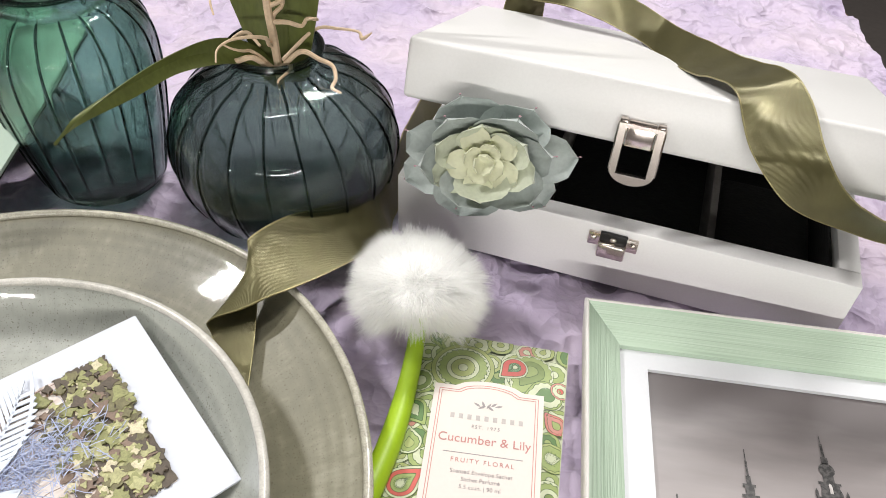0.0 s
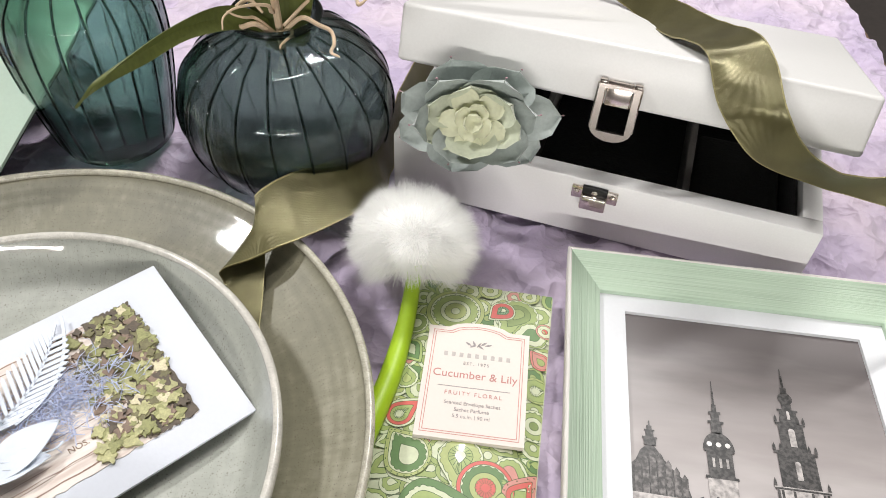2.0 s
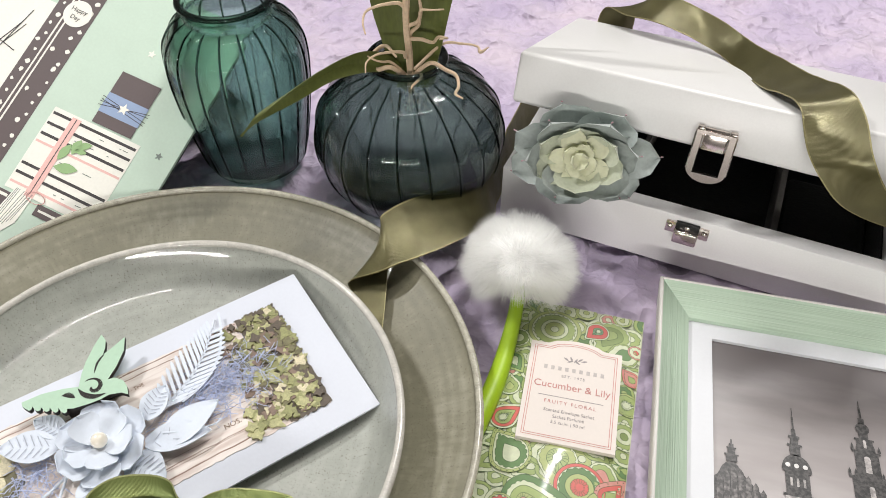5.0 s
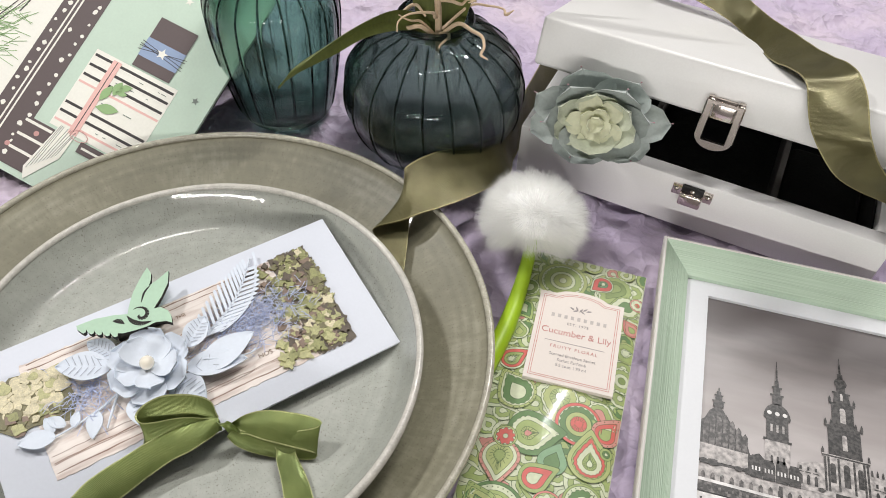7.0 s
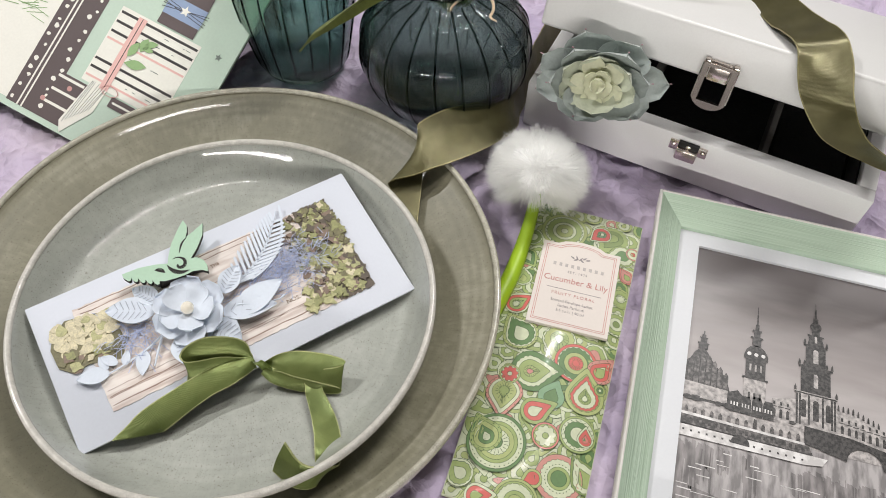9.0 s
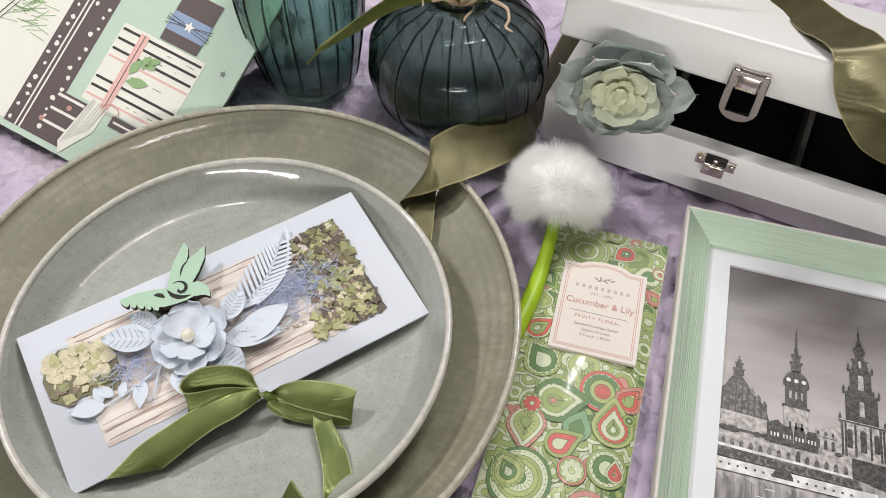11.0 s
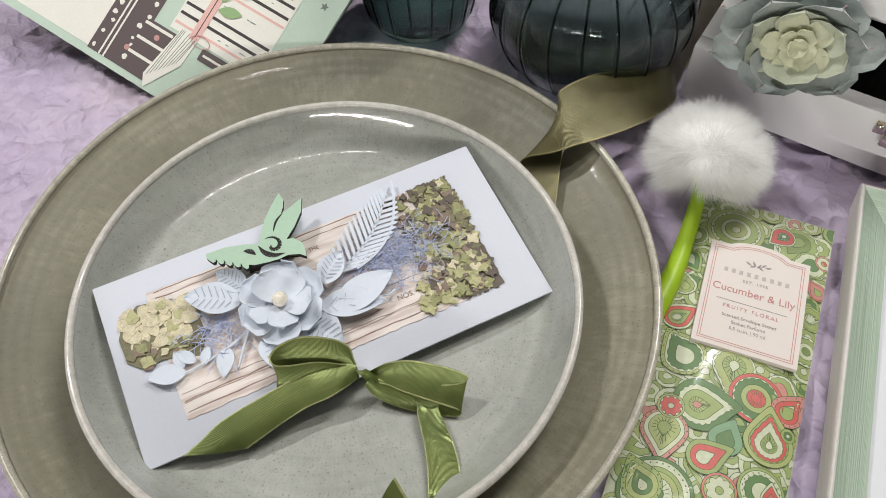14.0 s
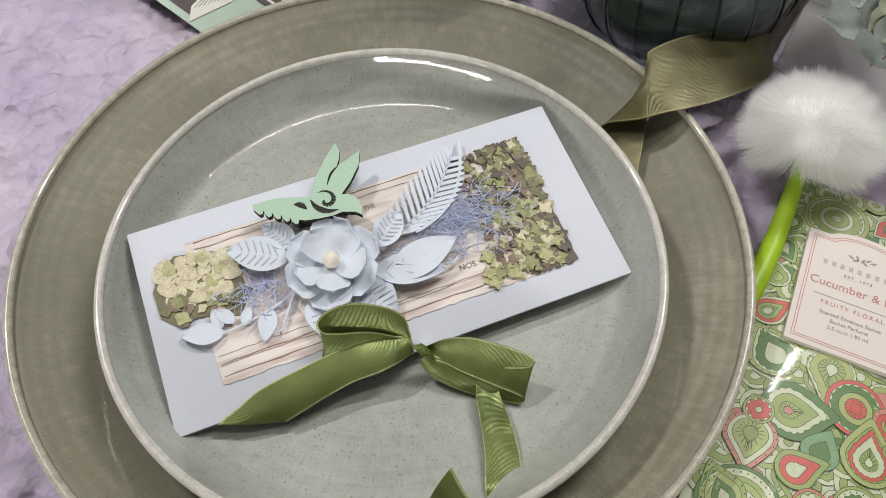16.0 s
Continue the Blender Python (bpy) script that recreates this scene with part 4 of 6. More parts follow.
# ---- pompom pen ----
def pompom_pen():
    ob = thing("pompom_pen", pose(-0.0015, 0.2405, 0.0), "lime green pen topped with a fluffy white fur pompom", "pen")
    part("barrel", tube([(0.0, 0.0, 0.020), (0.0005, -0.012, 0.0135), (-0.0015, -0.035, 0.0090), (-0.006, -0.062, 0.0072), (-0.014, -0.092, 0.0068)], [0.0034, 0.0035, 0.0040, 0.0047, 0.0048], 8, 14), PEN, ob)
    core = bmesh.new()
    flat = Vector((0, 0.71, 0.70))
    bmesh.ops.create_icosphere(core, subdivisions=5, radius=0.0272)
    for v in core.verts:
        q = v.co + noise.noise_vector(v.co * 110) * 0.006
        v.co = v.co * (1 + 0.09 * noise.noise(v.co * 90) + 0.03 * noise.noise(q * 220)) * 0.92
        dent = max(0.0, -v.co.normalized().dot(flat) - 0.72) / 0.28
        v.co *= 0.90 * (1 - 0.45 * dent)
        v.co += flat * (v.co.dot(flat) * -0.22) + Vector((0, 0, 0.0290))
    part("core", core, FUR_CORE, ob)
    rng = random.Random(3)
    bm = bmesh.new()
    tufts = []
    for k in range(420):
        z, a = rng.uniform(-1, 1), rng.uniform(0, 2 * math.pi)
        q = math.sqrt(1 - z * z)
        tufts.append((Vector((q * math.cos(a), q * math.sin(a), z)), rng.uniform(0.82, 1.22), Vector((rng.gauss(0, 0.22), rng.gauss(0, 0.22), rng.gauss(0, 0.22)))))
    for k in range(26000):
        at, reach, sway = tufts[k % len(tufts)]
        d = (at + Vector((rng.gauss(0, 0.10), rng.gauss(0, 0.10), rng.gauss(0, 0.10)))).normalized()
        under = -d.dot(flat)
        if under > 0.84:
            continue
        skirt = max(0.0, under + 0.05)
        lean = (d * 0.75 + at * 0.35 + sway + (d + flat * under) * skirt * 0.9).normalized()
        length = rng.uniform(0.0055, 0.0092) * reach * (1 + 0.50 * skirt)
        p0 = Vector((0, 0, 0.0290)) + (d + flat * (d.dot(flat) * -0.22)) * 0.0222
        p1 = p0 + (d * 0.5 + lean * 0.5) * length * 0.55
        p2 = p1 + lean * length * 0.5 - Vector((0, 0, 0.0008))
        if p2.z < 0.0008:
            p2.z = 0.0008 + rng.uniform(0, 0.002)
        if p1.z < 0.0008:
            p1.z = 0.001
        s = lean.cross(Vector((rng.uniform(-1, 1), rng.uniform(-1, 1), rng.uniform(-1, 1)))).normalized()
        v = [bm.verts.new(p0 + s * 0.00010), bm.verts.new(p0 - s * 0.00010), bm.verts.new(p1 - s * 0.00008), bm.verts.new(p1 + s * 0.00008), bm.verts.new(p2)]
        bm.faces.new(v[:4])
        bm.faces.new((v[3], v[2], v[4]))
    tagged(part("fur", bm, FUR, ob, "white fur", smooth=False), kind="stuff")


pompom_pen()


# ---- scented sachet ----
PRINT = [surface("print_" + n, c, 0.5, vary=0.10, scale=120, bump=0.02, coat=0.15) for n, c in (
    ("cream", (0.56, 0.60, 0.42)), ("leaf", (0.21, 0.28, 0.095)), ("lime", (0.31, 0.385, 0.14)), ("deep_green", (0.115, 0.21, 0.075)), ("line", (0.05, 0.095, 0.03)),
    ("coral", (0.58, 0.12, 0.10)), ("pink", (0.55, 0.25, 0.21)), ("teal", (0.20, 0.34, 0.19)), ("yellow_green", (0.38, 0.43, 0.17)), ("rose", (0.60, 0.20, 0.17)))]
LABEL_PAPER = surface("pink_cream_label", (0.69, 0.625, 0.575), 0.55, vary=0.02, bump=0.03)
LABEL_LINE = surface("label_rose_line", (0.55, 0.25, 0.22), 0.6, bump=0.0)
LABEL_INK = surface("label_grey_ink", (0.30, 0.27, 0.27), 0.6, bump=0.0)
LABEL_LINE_GREY = surface("label_pale_grey_ink", (0.46, 0.42, 0.40), 0.6, bump=0.0)
LABEL_RED = surface("label_red_ink", (0.50, 0.22, 0.20), 0.6, bump=0.0)


def sachet():
    w, h = 0.0655, 0.186
    m = frame_of((0.0645, 0.2305, 0.0008), (0.9930, -0.118, 0), (0.118, 0.9930, 0)) @ Matrix.Translation((-w, -h, 0))
    ob = thing("scented_sachet", m, "slim paper sachet printed with green and coral paisley, cream label", "sachet")

    def hump(x, y):
        a = min(1, max(0, x / w)) * (1 - min(1, max(0, x / w))) * 4
        b = min(1, max(0, y / h)) * (1 - min(1, max(0, y / h))) * 4
        return 0.0022 + 0.0048 * a ** 0.7 * min(1, b * 1.4) ** 0.8

    bm = bmesh.new()
    nx, ny = 22, 54
    top = [[bm.verts.new((w * i / nx, h * j / ny, hump(w * i / nx, h * j / ny))) for i in range(nx + 1)] for j in range(ny + 1)]
    low = [[bm.verts.new((w * i / nx, h * j / ny, 0.0)) for i in (0, nx)] for j in range(ny + 1)]
    for j in range(ny):
        for i in range(nx):
            bm.faces.new((top[j][i], top[j][i + 1], top[j + 1][i + 1], top[j + 1][i]))
        bm.faces.new((low[j][0], top[j][0], top[j + 1][0], low[j + 1][0]))
        bm.faces.new((top[j][nx], low[j][1], low[j + 1][1], top[j + 1][nx]))
    bm.faces.new([low[0][0], low[0][1]] + top[0][::-1])
    bm.faces.new([low[ny][1], low[ny][0]] + top[ny])
    part("envelope", bm, PRINT[0], ob)

    rng = random.Random(21)
    bm = bmesh.new()

    def put(x, y, lift):
        x, y = min(max(x, 0.0004), w - 0.0004), min(max(y, 0.0004), h - 0.0004)
        return bm.verts.new((x, y, hump(x, y) + lift))

    def ring_at(cx, cy, size, turn, tear, r, wave, lobes, seg=64):
        """One closed line of a paisley: round, or drawn out to a curled tip."""
        ring = []
        for k in range(seg):
            a = 2 * math.pi * k / seg
            q = r * (1 + (wave * abs(math.sin(a * lobes / 2)) if wave else 0))
            x, y = q * math.cos(a), q * math.sin(a)
            if tear:
                t = max(0.0, y / r)
                x *= 1 - 0.62 * t ** 2
                y += tear * q * t ** 2.2
                x += 0.28 * q * t ** 3
                y -= 0.18 * (1 - r)
            c, d = math.cos(turn), math.sin(turn)
            ring.append((cx + size * (x * c - y * d), cy + size * (x * d + y * c)))
        return ring

    level = [0.0]

    def motif(cx, cy, size, turn, tear, bands, lobes, dots=0.0, rays=0):
        """A paisley of nested bands, each drawn with a fine dark line; dots along one band, rays from the heart."""
        line = 0.00022 / size
        rings = []
        for r, wave, slot in bands:
            rings.append((ring_at(cx, cy, size, turn, tear, r, wave, lobes), 4))
            rings.append((ring_at(cx, cy, size, turn, tear, max(r - line, 0.02), wave, lobes), slot))
        lift = 0.00010 + level[0]
        level[0] += 0.000005
        made = [[put(x, y, lift) for x, y in ring] for ring, slot in rings]
        for i in range(len(made)):
            if i + 1 == len(made):
                bm.faces.new(made[i]).material_index = rings[i][1]
                continue
            for k in range(len(made[i])):
                j = (k + 1) % len(made[i])
                bm.faces.new((made[i][k], made[i][j], made[i + 1][j], made[i + 1][k])).material_index = rings[i][1]
        if dots:
            for x, y in ring_at(cx, cy, size, turn, tear, dots, 0, 1, max(10, int(size * 2200))):
                if 0.001 < x < w - 0.001 and 0.001 < y < h - 0.001:
                    bm.faces.new([put(x + 0.00032 * math.cos(a), y + 0.00032 * math.sin(a), lift + 0.000003) for a in (2 * math.pi * i / 7 for i in range(7))]).material_index = 4
        if rays:
            inner, outer = ring_at(cx, cy, size, turn, tear, rays * 0.45, 0, 1, 18), ring_at(cx, cy, size, turn, tear, rays, 0, 1, 18)
            for (x0, y0), (x1, y1) in zip(inner, outer):
                d = Vector((x1 - x0, y1 - y0)).normalized() * 0.00012
                bm.faces.new([put(x0 - d.y, y0 + d.x, lift + 0.0000025), put(x0 + d.y, y0 - d.x, lift + 0.0000025), put(x1 + d.y, y1 - d.x, lift + 0.0000025), put(x1 - d.y, y1 + d.x, lift + 0.0000025)]).material_index = 4

    CREAM, LEAF, LIME, DEEP, CORAL, PINK, TEAL, YELLOW, ROSE = 0, 1, 2, 3, 5, 6, 7, 8, 9
    # a ground of small leaves and scales
    fills = [(CREAM, LIME), (LIME, CREAM), (YELLOW, CREAM), (CREAM, LIME), (CREAM, YELLOW), (LIME, DEEP), (CREAM, PINK), (LIME, CREAM)]
    for j in range(22):
        for i in range(7):
            a, b = rng.choice(fills)
            motif(w * (i + 0.5 + 0.5 * (j % 2)) / 7 + rng.uniform(-0.002, 0.002), h * (j + 0.5) / 22 + rng.uniform(-0.002, 0.002), rng.uniform(0.0050, 0.0068), rng.uniform(0, 6.28), rng.choice((0, 0.5, 0.7)), [(1.0, 0, a), (0.66, 0.12, b), (0.30, 0, a)], 8)
    # the large figures: place in mm from the lower left corner, size, turn, tip, colours
    scallop = 0.10
    for x, y, size, turn, tip, bands, lobes, dots, rays in (
            (22, 167, 15.5, 0, 0, [(1.0, 0, YELLOW), (0.86, 0, CREAM), (0.72, scallop, LIME), (0.52, 0, CREAM), (0.36, scallop, YELLOW), (0.16, 0, CREAM)], 22, 0.79, 0),
            (50, 170, 11.5, 2.9, 0.55, [(1.0, 0, CREAM), (0.85, scallop, LIME), (0.60, 0, LEAF), (0.30, 0, LIME)], 16, 0, 0),
            (43, 171, 7.0, 2.6, 0.4, [(1.0, 0, CREAM), (0.86, 0, CORAL), (0.45, 0, TEAL), (0.2, 0, CREAM)], 8, 0, 0.4),
            (57, 160, 8.5, 2.2, 0.6, [(1.0, 0, LIME), (0.82, scallop, CREAM), (0.50, 0, DEEP)], 14, 0, 0),
            (63, 164, 5.0, 0, 0, [(1.0, 0, PINK), (0.75, scallop, CREAM), (0.35, 0, CORAL)], 10, 0, 0),
            (5, 158, 7.0, 1.2, 0.5, [(1.0, 0, CREAM), (0.80, scallop, LEAF), (0.45, 0, CREAM)], 14, 0, 0),
            (62, 147, 5.5, 1.0, 0.4, [(1.0, 0, ROSE), (0.75, scallop, PINK), (0.40, 0, LIME)], 12, 0, 0),
            (6, 143, 6.5, 4.0, 0.6, [(1.0, 0, LIME), (0.78, 0, DEEP), (0.45, scallop, CREAM)], 12, 0, 0),
            (62, 132, 7.5, 5.2, 0.6, [(1.0, 0, YELLOW), (0.80, scallop, LIME), (0.40, 0, CREAM)], 14, 0, 0.5),
            (7, 128, 6.0, 0.4, 0.5, [(1.0, 0, CREAM), (0.74, scallop, LIME), (0.40, 0, YELLOW)], 12, 0, 0),
            (62, 115, 8.5, 0, 0, [(1.0, 0, CREAM), (0.80, scallop, LIME), (0.55, 0, CREAM), (0.28, 0, LEAF)], 18, 0.88, 0),
            (8, 111, 8.0, 5.6, 0.6, [(1.0, 0, CREAM), (0.84, 0, CORAL), (0.58, 0, LIME), (0.30, 0, CREAM)], 10, 0, 0.4),
            (14, 93, 11.5, 0.9, 0.4, [(1.0, 0, YELLOW), (0.84, 0, CREAM), (0.70, scallop, DEEP), (0.42, 0, CREAM)], 16, 0.92, 0),
            (35, 94, 10.5, 3.3, 0.5, [(1.0, 0, CREAM), (0.84, scallop, YELLOW), (0.55, 0, LIME), (0.25, 0, CREAM)], 18, 0, 0.5),
            (55, 92, 8.0, 4.4, 0.5, [(1.0, 0, CREAM), (0.78, scallop, LIME), (0.45, 0, PINK)], 14, 0, 0),
            (46, 84, 13.0, 0, 0, [(1.0, 0, CORAL), (0.86, 0, CREAM), (0.76, scallop, DEEP), (0.56, 0, YELLOW), (0.34, scallop, CORAL)], 18, 0, 0.34),
            (59, 84, 8.0, 5.9, 0.7, [(1.0, 0, PINK), (0.74, 0, CORAL), (0.45, 0, LIME)], 10, 0.87, 0),
            (54, 68, 12.0, 0.3, 0.5, [(1.0, 0, YELLOW), (0.80, 0, LIME), (0.68, scallop, CORAL), (0.54, scallop, CREAM), (0.34, 0, LIME), (0.15, 0, CREAM)], 18, 0, 0.3),
            (61, 74, 3.6, 0, 0, [(1.0, 0, LIME), (0.60, 0, DEEP), (0.30, 0, CREAM)], 8, 0, 0),
            (26, 73, 13.5, 5.2, 0.4, [(1.0, 0, DEEP), (0.72, scallop, CREAM), (0.58, 0, LIME), (0.30, 0, YELLOW), (0.14, 0, PINK)], 20, 0, 0.28),
            (38, 62, 8.0, 0, 0.4, [(1.0, 0, TEAL), (0.55, 0, DEEP)], 8, 0, 0),
            (15, 57, 11.0, 3.4, 0.5, [(1.0, 0, PINK), (0.84, 0, CREAM), (0.66, 0, YELLOW), (0.30, 0, LIME)], 12, 0.92, 0.5),
            (15, 68, 6.4, 0, 0, [(1.0, 0, YELLOW), (0.84, 0, CREAM), (0.62, 0.35, CORAL), (0.24, 0, CREAM)], 9, 0, 0),
            (32, 52, 8.5, 5.5, 0.7, [(1.0, 0, LIME), (0.74, 0, CORAL), (0.40, 0, CREAM)], 10, 0, 0),
            (55, 47, 11.0, 0, 0, [(1.0, 0, LIME), (0.88, 0, CREAM), (0.66, scallop, DEEP), (0.40, 0, CREAM)], 16, 0.78, 0),
            (59, 46, 5.0, 0.3, 0.6, [(1.0, 0, CREAM), (0.78, 0, CORAL), (0.40, 0, ROSE)], 8, 0, 0),
            (40, 41, 8.0, 0, 0, [(1.0, 0, ROSE), (0.86, 0, YELLOW), (0.62, 0.30, CREAM), (0.24, 0, LIME)], 9, 0, 0),
            (18, 31, 17.0, 5.9, 0, [(1.0, 0, DEEP), (0.90, 0, CREAM), (0.72, 0, LIME), (0.60, 0, YELLOW), (0.42, scallop, CREAM), (0.22, 0, DEEP)], 22, 0.82, 0.4),
            (12, 33, 9.5, 0.8, 0.5, [(1.0, 0, LIME), (0.78, 0, YELLOW), (0.50, 0, DEEP), (0.25, 0, CREAM)], 12, 0.9, 0),
            (51, 23, 13.5, 0, 0, [(1.0, 0, PINK), (0.74, scallop, CREAM), (0.48, 0, LIME), (0.34, 0, DEEP)], 22, 0.58, 0),
            (63, 27, 9.0, 0.9, 0.6, [(1.0, 0, LEAF), (0.80, scallop, CREAM), (0.50, 0, LIME)], 14, 0, 0),
            (39, 19, 5.5, 2.4, 0.6, [(1.0, 0, YELLOW), (0.70, 0, CORAL)], 8, 0, 0),
            (34, 6, 13.0, 0, 0, [(1.0, 0, YELLOW), (0.88, 0, LIME), (0.74, scallop, CREAM), (0.50, 0, LIME), (0.32, scallop, YELLOW), (0.16, 0, CREAM), (0.07, 0, DEEP)], 24, 0, 0),
            (16, 4, 7.0, 5.2, 0.6, [(1.0, 0, CREAM), (0.78, 0, CORAL), (0.40, 0, LIME)], 10, 0, 0),
            (57, 4, 11.0, 5.6, 0.6, [(1.0, 0, DEEP), (0.78, scallop, LIME), (0.50, 0, CREAM), (0.26, 0, LEAF)], 16, 0, 0.26),
            (5, 12, 8.0, 1.2, 0.5, [(1.0, 0, CREAM), (0.78, scallop, LIME), (0.44, 0, CREAM)], 14, 0, 0)):
        motif(x * 0.001, y * 0.001, size * 0.001 * 0.86, turn, tip, bands, lobes, dots, rays)
    part("paisley_print", bm, PRINT, ob, "paisley in greens, cream and coral", smooth=False)

    # label: rectangle with a shouldered top
    lx, ly, lw, lh = 0.0137, 0.1010, 0.0438, 0.0545
    card = thing("label", Matrix(), "", "")
    card.parent = ob
    card.matrix_local = pose(lx + lw / 2, ly + lh / 2, 0.0094, 0, 0.4, 2.6)

    def shoulder(g):
        a, b = lw / 2 - g, lh / 2 - g
        pts = [(-a, -b), (a, -b), (a, b)]
        for k in range(9):
            s = k / 8
            pts.append((a * 0.62 - a * 1.24 * s, b + 0.0034 * math.sin(math.pi * s) ** 0.6))
        return pts + [(-a, b)]

    def outline(g, width, z, bm):
        p, q = shoulder(g), shoulder(g + width)
        vp, vq = [bm.verts.new((x, y, z)) for x, y in p], [bm.verts.new((x, y, z)) for x, y in q]
        for i in range(len(p)):
            j = (i + 1) % len(p)
            bm.faces.new((vp[i], vp[j], vq[j], vq[i]))
    part("label_paper", plate_of(shoulder(0), -0.0024, 0.0), LABEL_PAPER, card, smooth=False)
    bm = bmesh.new()
    outline(0.0020, 0.0003, 0.00006, bm)
    outline(0.0030, 0.0003, 0.00006, bm)
    part("label_border", bm, LABEL_LINE, card, smooth=False)
    z = 0.00008
    bm = bmesh.new()
    for k in range(9):
        x = -0.0150 + 0.0300 * (k + 0.5) / 9
        plate_of(rect(x - 0.0008, 0.0119, x + 0.0008, 0.0141), 0.00002, z, bm)
    part("brand_mark", bm, LABEL_LINE_GREY, card, smooth=False)
    bm = bmesh.new()
    for k, (x, y, a) in enumerate(((-0.0042, 0.0191, 2.6), (-0.0018, 0.0196, 2.0), (0.0004, 0.0190, 1.0), (0.0024, 0.0198, 0.7), (0.0044, 0.0193, 0.3), (-0.0022, 0.0181, 3.6), (0.0012, 0.0180, -0.6))):
        plate_of([(x + 0.0016 * s * math.cos(a) - 0.0005 * t * math.sin(a), y + 0.0016 * s * math.sin(a) + 0.0005 * t * math.cos(a)) for s, t in ((-1, 0), (-0.2, -1), (0.5, -0.7), (1, 0), (0.5, 0.7), (-0.2, 1))], 0.00002, z, bm)
    part("leaf_sprig", bm, LABEL_INK, card, smooth=False)
    words("EST. 1975", 0.0021, (0, 0.0088, z), LABEL_INK, card, spacing=1.3)
    words("Cucumber & Lily", 0.0052, (0, 0.0030, z), LABEL_RED, card)
    part("rule", plate_of(rect(-0.0150, -0.0032, 0.0150, -0.0029), 0.00002, z), LABEL_INK, card, smooth=False)
    words("FRUITY FLORAL", 0.0026, (0, -0.0062, z), LABEL_RED, card, spacing=1.35)
    words("Scented Envelope Sachet", 0.0023, (0, -0.0108, z), LABEL_INK, card)
    words("Sachet Parfum\u00e9", 0.0023, (0, -0.0138, z), LABEL_INK, card)
    words("5.5 cu.in. | 90 ml", 0.0023, (0, -0.0168, z), LABEL_INK, card)


sachet()


# ---- picture frame with a city print ----
def picture_frame():
    # local origin: the print's top left corner, on the print's plane
    m = frame_of((0.0960, 0.2206, 0.0085), (0.9965, -0.084, 0), (0.084, 0.9965, 0))
    ob = thing("picture_frame", m, "mint green painted wooden frame, white mat, black-and-white river city print", "picture frame")
    pw, ph = 0.1040, 0.152
    ml, mt, bar = 0.0118, 0.0092, 0.0158
    ix0, ix1, iy1, iy0 = -ml, pw + ml, mt, -ph - mt
    ox0, ox1, oy1, oy0 = ix0 - bar, ix1 + bar, iy1 + bar + 0.003, iy0 - bar - 0.003
    zin, zout, zb = 0.0022, 0.0100, -0.0082

    def rail(a_out, b_out, a_in, b_in):
        """One mitred rail: high outer edge, face sloping in to the mat."""
        bm = bmesh.new()
        uv = bm.loops.layers.uv.new("UVMap")
        way = Vector((b_out[0] - a_out[0], b_out[1] - a_out[1], 0)).normalized()
        inward = Vector((a_in[0] - a_out[0], a_in[1] - a_out[1], 0))
        inward = (inward - way * inward.dot(way)).normalized()
        sect = []
        for s, z in ((0.10, zb), (0.0, zout - 0.0030), (0.0, zout - 0.0012), (0.03, zout - 0.0003), (0.07, zout), (0.11, zout - 0.0003), (0.14, zout - 0.0010), (0.95, zin + 0.0010), (1.0, zin + 0.0002), (1.0, -0.0008)):
            sect.append((s, z))
        ends = []
        for o, i in ((a_out, a_in), (b_out, b_in)):
            ends.append([bm.verts.new((o[0] + (i[0] - o[0]) * s, o[1] + (i[1] - o[1]) * s, z)) for s, z in sect])
        for k in range(len(sect) - 1):
            f = bm.faces.new((ends[0][k], ends[1][k], ends[1][k + 1], ends[0][k + 1]))
            f.material_index = 0 if k >= 5 else 1
            for loop in f.loops:
                c = loop.vert.co
                loop[uv].uv = (c.dot(way), c.dot(inward) + c.z)
        bmesh.ops.recalc_face_normals(bm, faces=bm.faces)
        return bm
    O = [(ox0, oy1), (ox1, oy1), (ox1, oy0), (ox0, oy0)]
    I = [(ix0, iy1), (ix1, iy1), (ix1, iy0), (ix0, iy0)]
    for k in range(4):
        j = (k + 1) % 4
        part("rail", rail(O[k], O[j], I[k], I[j]), [FRAME_PAINT, FRAME_SIDE], ob, "mint green face, whitened edge")
    part("backing", box((ox1 - ox0 - 0.004, oy1 - oy0 - 0.004, 0.003), ((ox0 + ox1) / 2, (oy0 + oy1) / 2, -0.0062)), MAT_BOARD, ob)
    lay = [(ix0 - 0.003, iy0 - 0.003, ix1 + 0.003, 0 - ph), (ix0 - 0.003, 0.0, ix1 + 0.003, iy1 + 0.003), (ix0 - 0.003, -ph, 0.0, 0.0), (pw, -ph, ix1 + 0.003, 0.0)]
    for r in lay:
        part("mat", plate_of(rect(*r), -0.0040, 0.0), MAT_BOARD, ob, "white mat board", smooth=False)
    # print, in a frame of its own with the horizon near the middle
    pr = thing("photo_print", Matrix(), "black-and-white photograph of towers by a river", "")
    pr.parent = ob
    pr.matrix_local = pose(pw / 2, -ph / 2, -0.0018)
    w2, h2 = pw / 2, ph / 2
    part("sky", plate_of(rect(-w2 - 0.001, -h2 - 0.001, w2 + 0.001, h2 + 0.001), -0.0016, 0.0), SKY, pr, smooth=False)
    step = 0.00006

    def flat(name, outlines, level, mat):
        bm = bmesh.new()
        for k, o in enumerate(outlines):
            o = [(min(max(x, -w2), w2), min(max(y, -h2), h2)) for x, y in o]
            vs = [bm.verts.new((x, y, (level + 0.024 * k) * step)) for x, y in o]
            try:
                bm.faces.new(vs)
            except ValueError:
                pass
        bmesh.ops.recalc_face_normals(bm, faces=bm.faces)
        for f in bm.faces:
            if f.normal.z < 0:
                f.normal_flip()
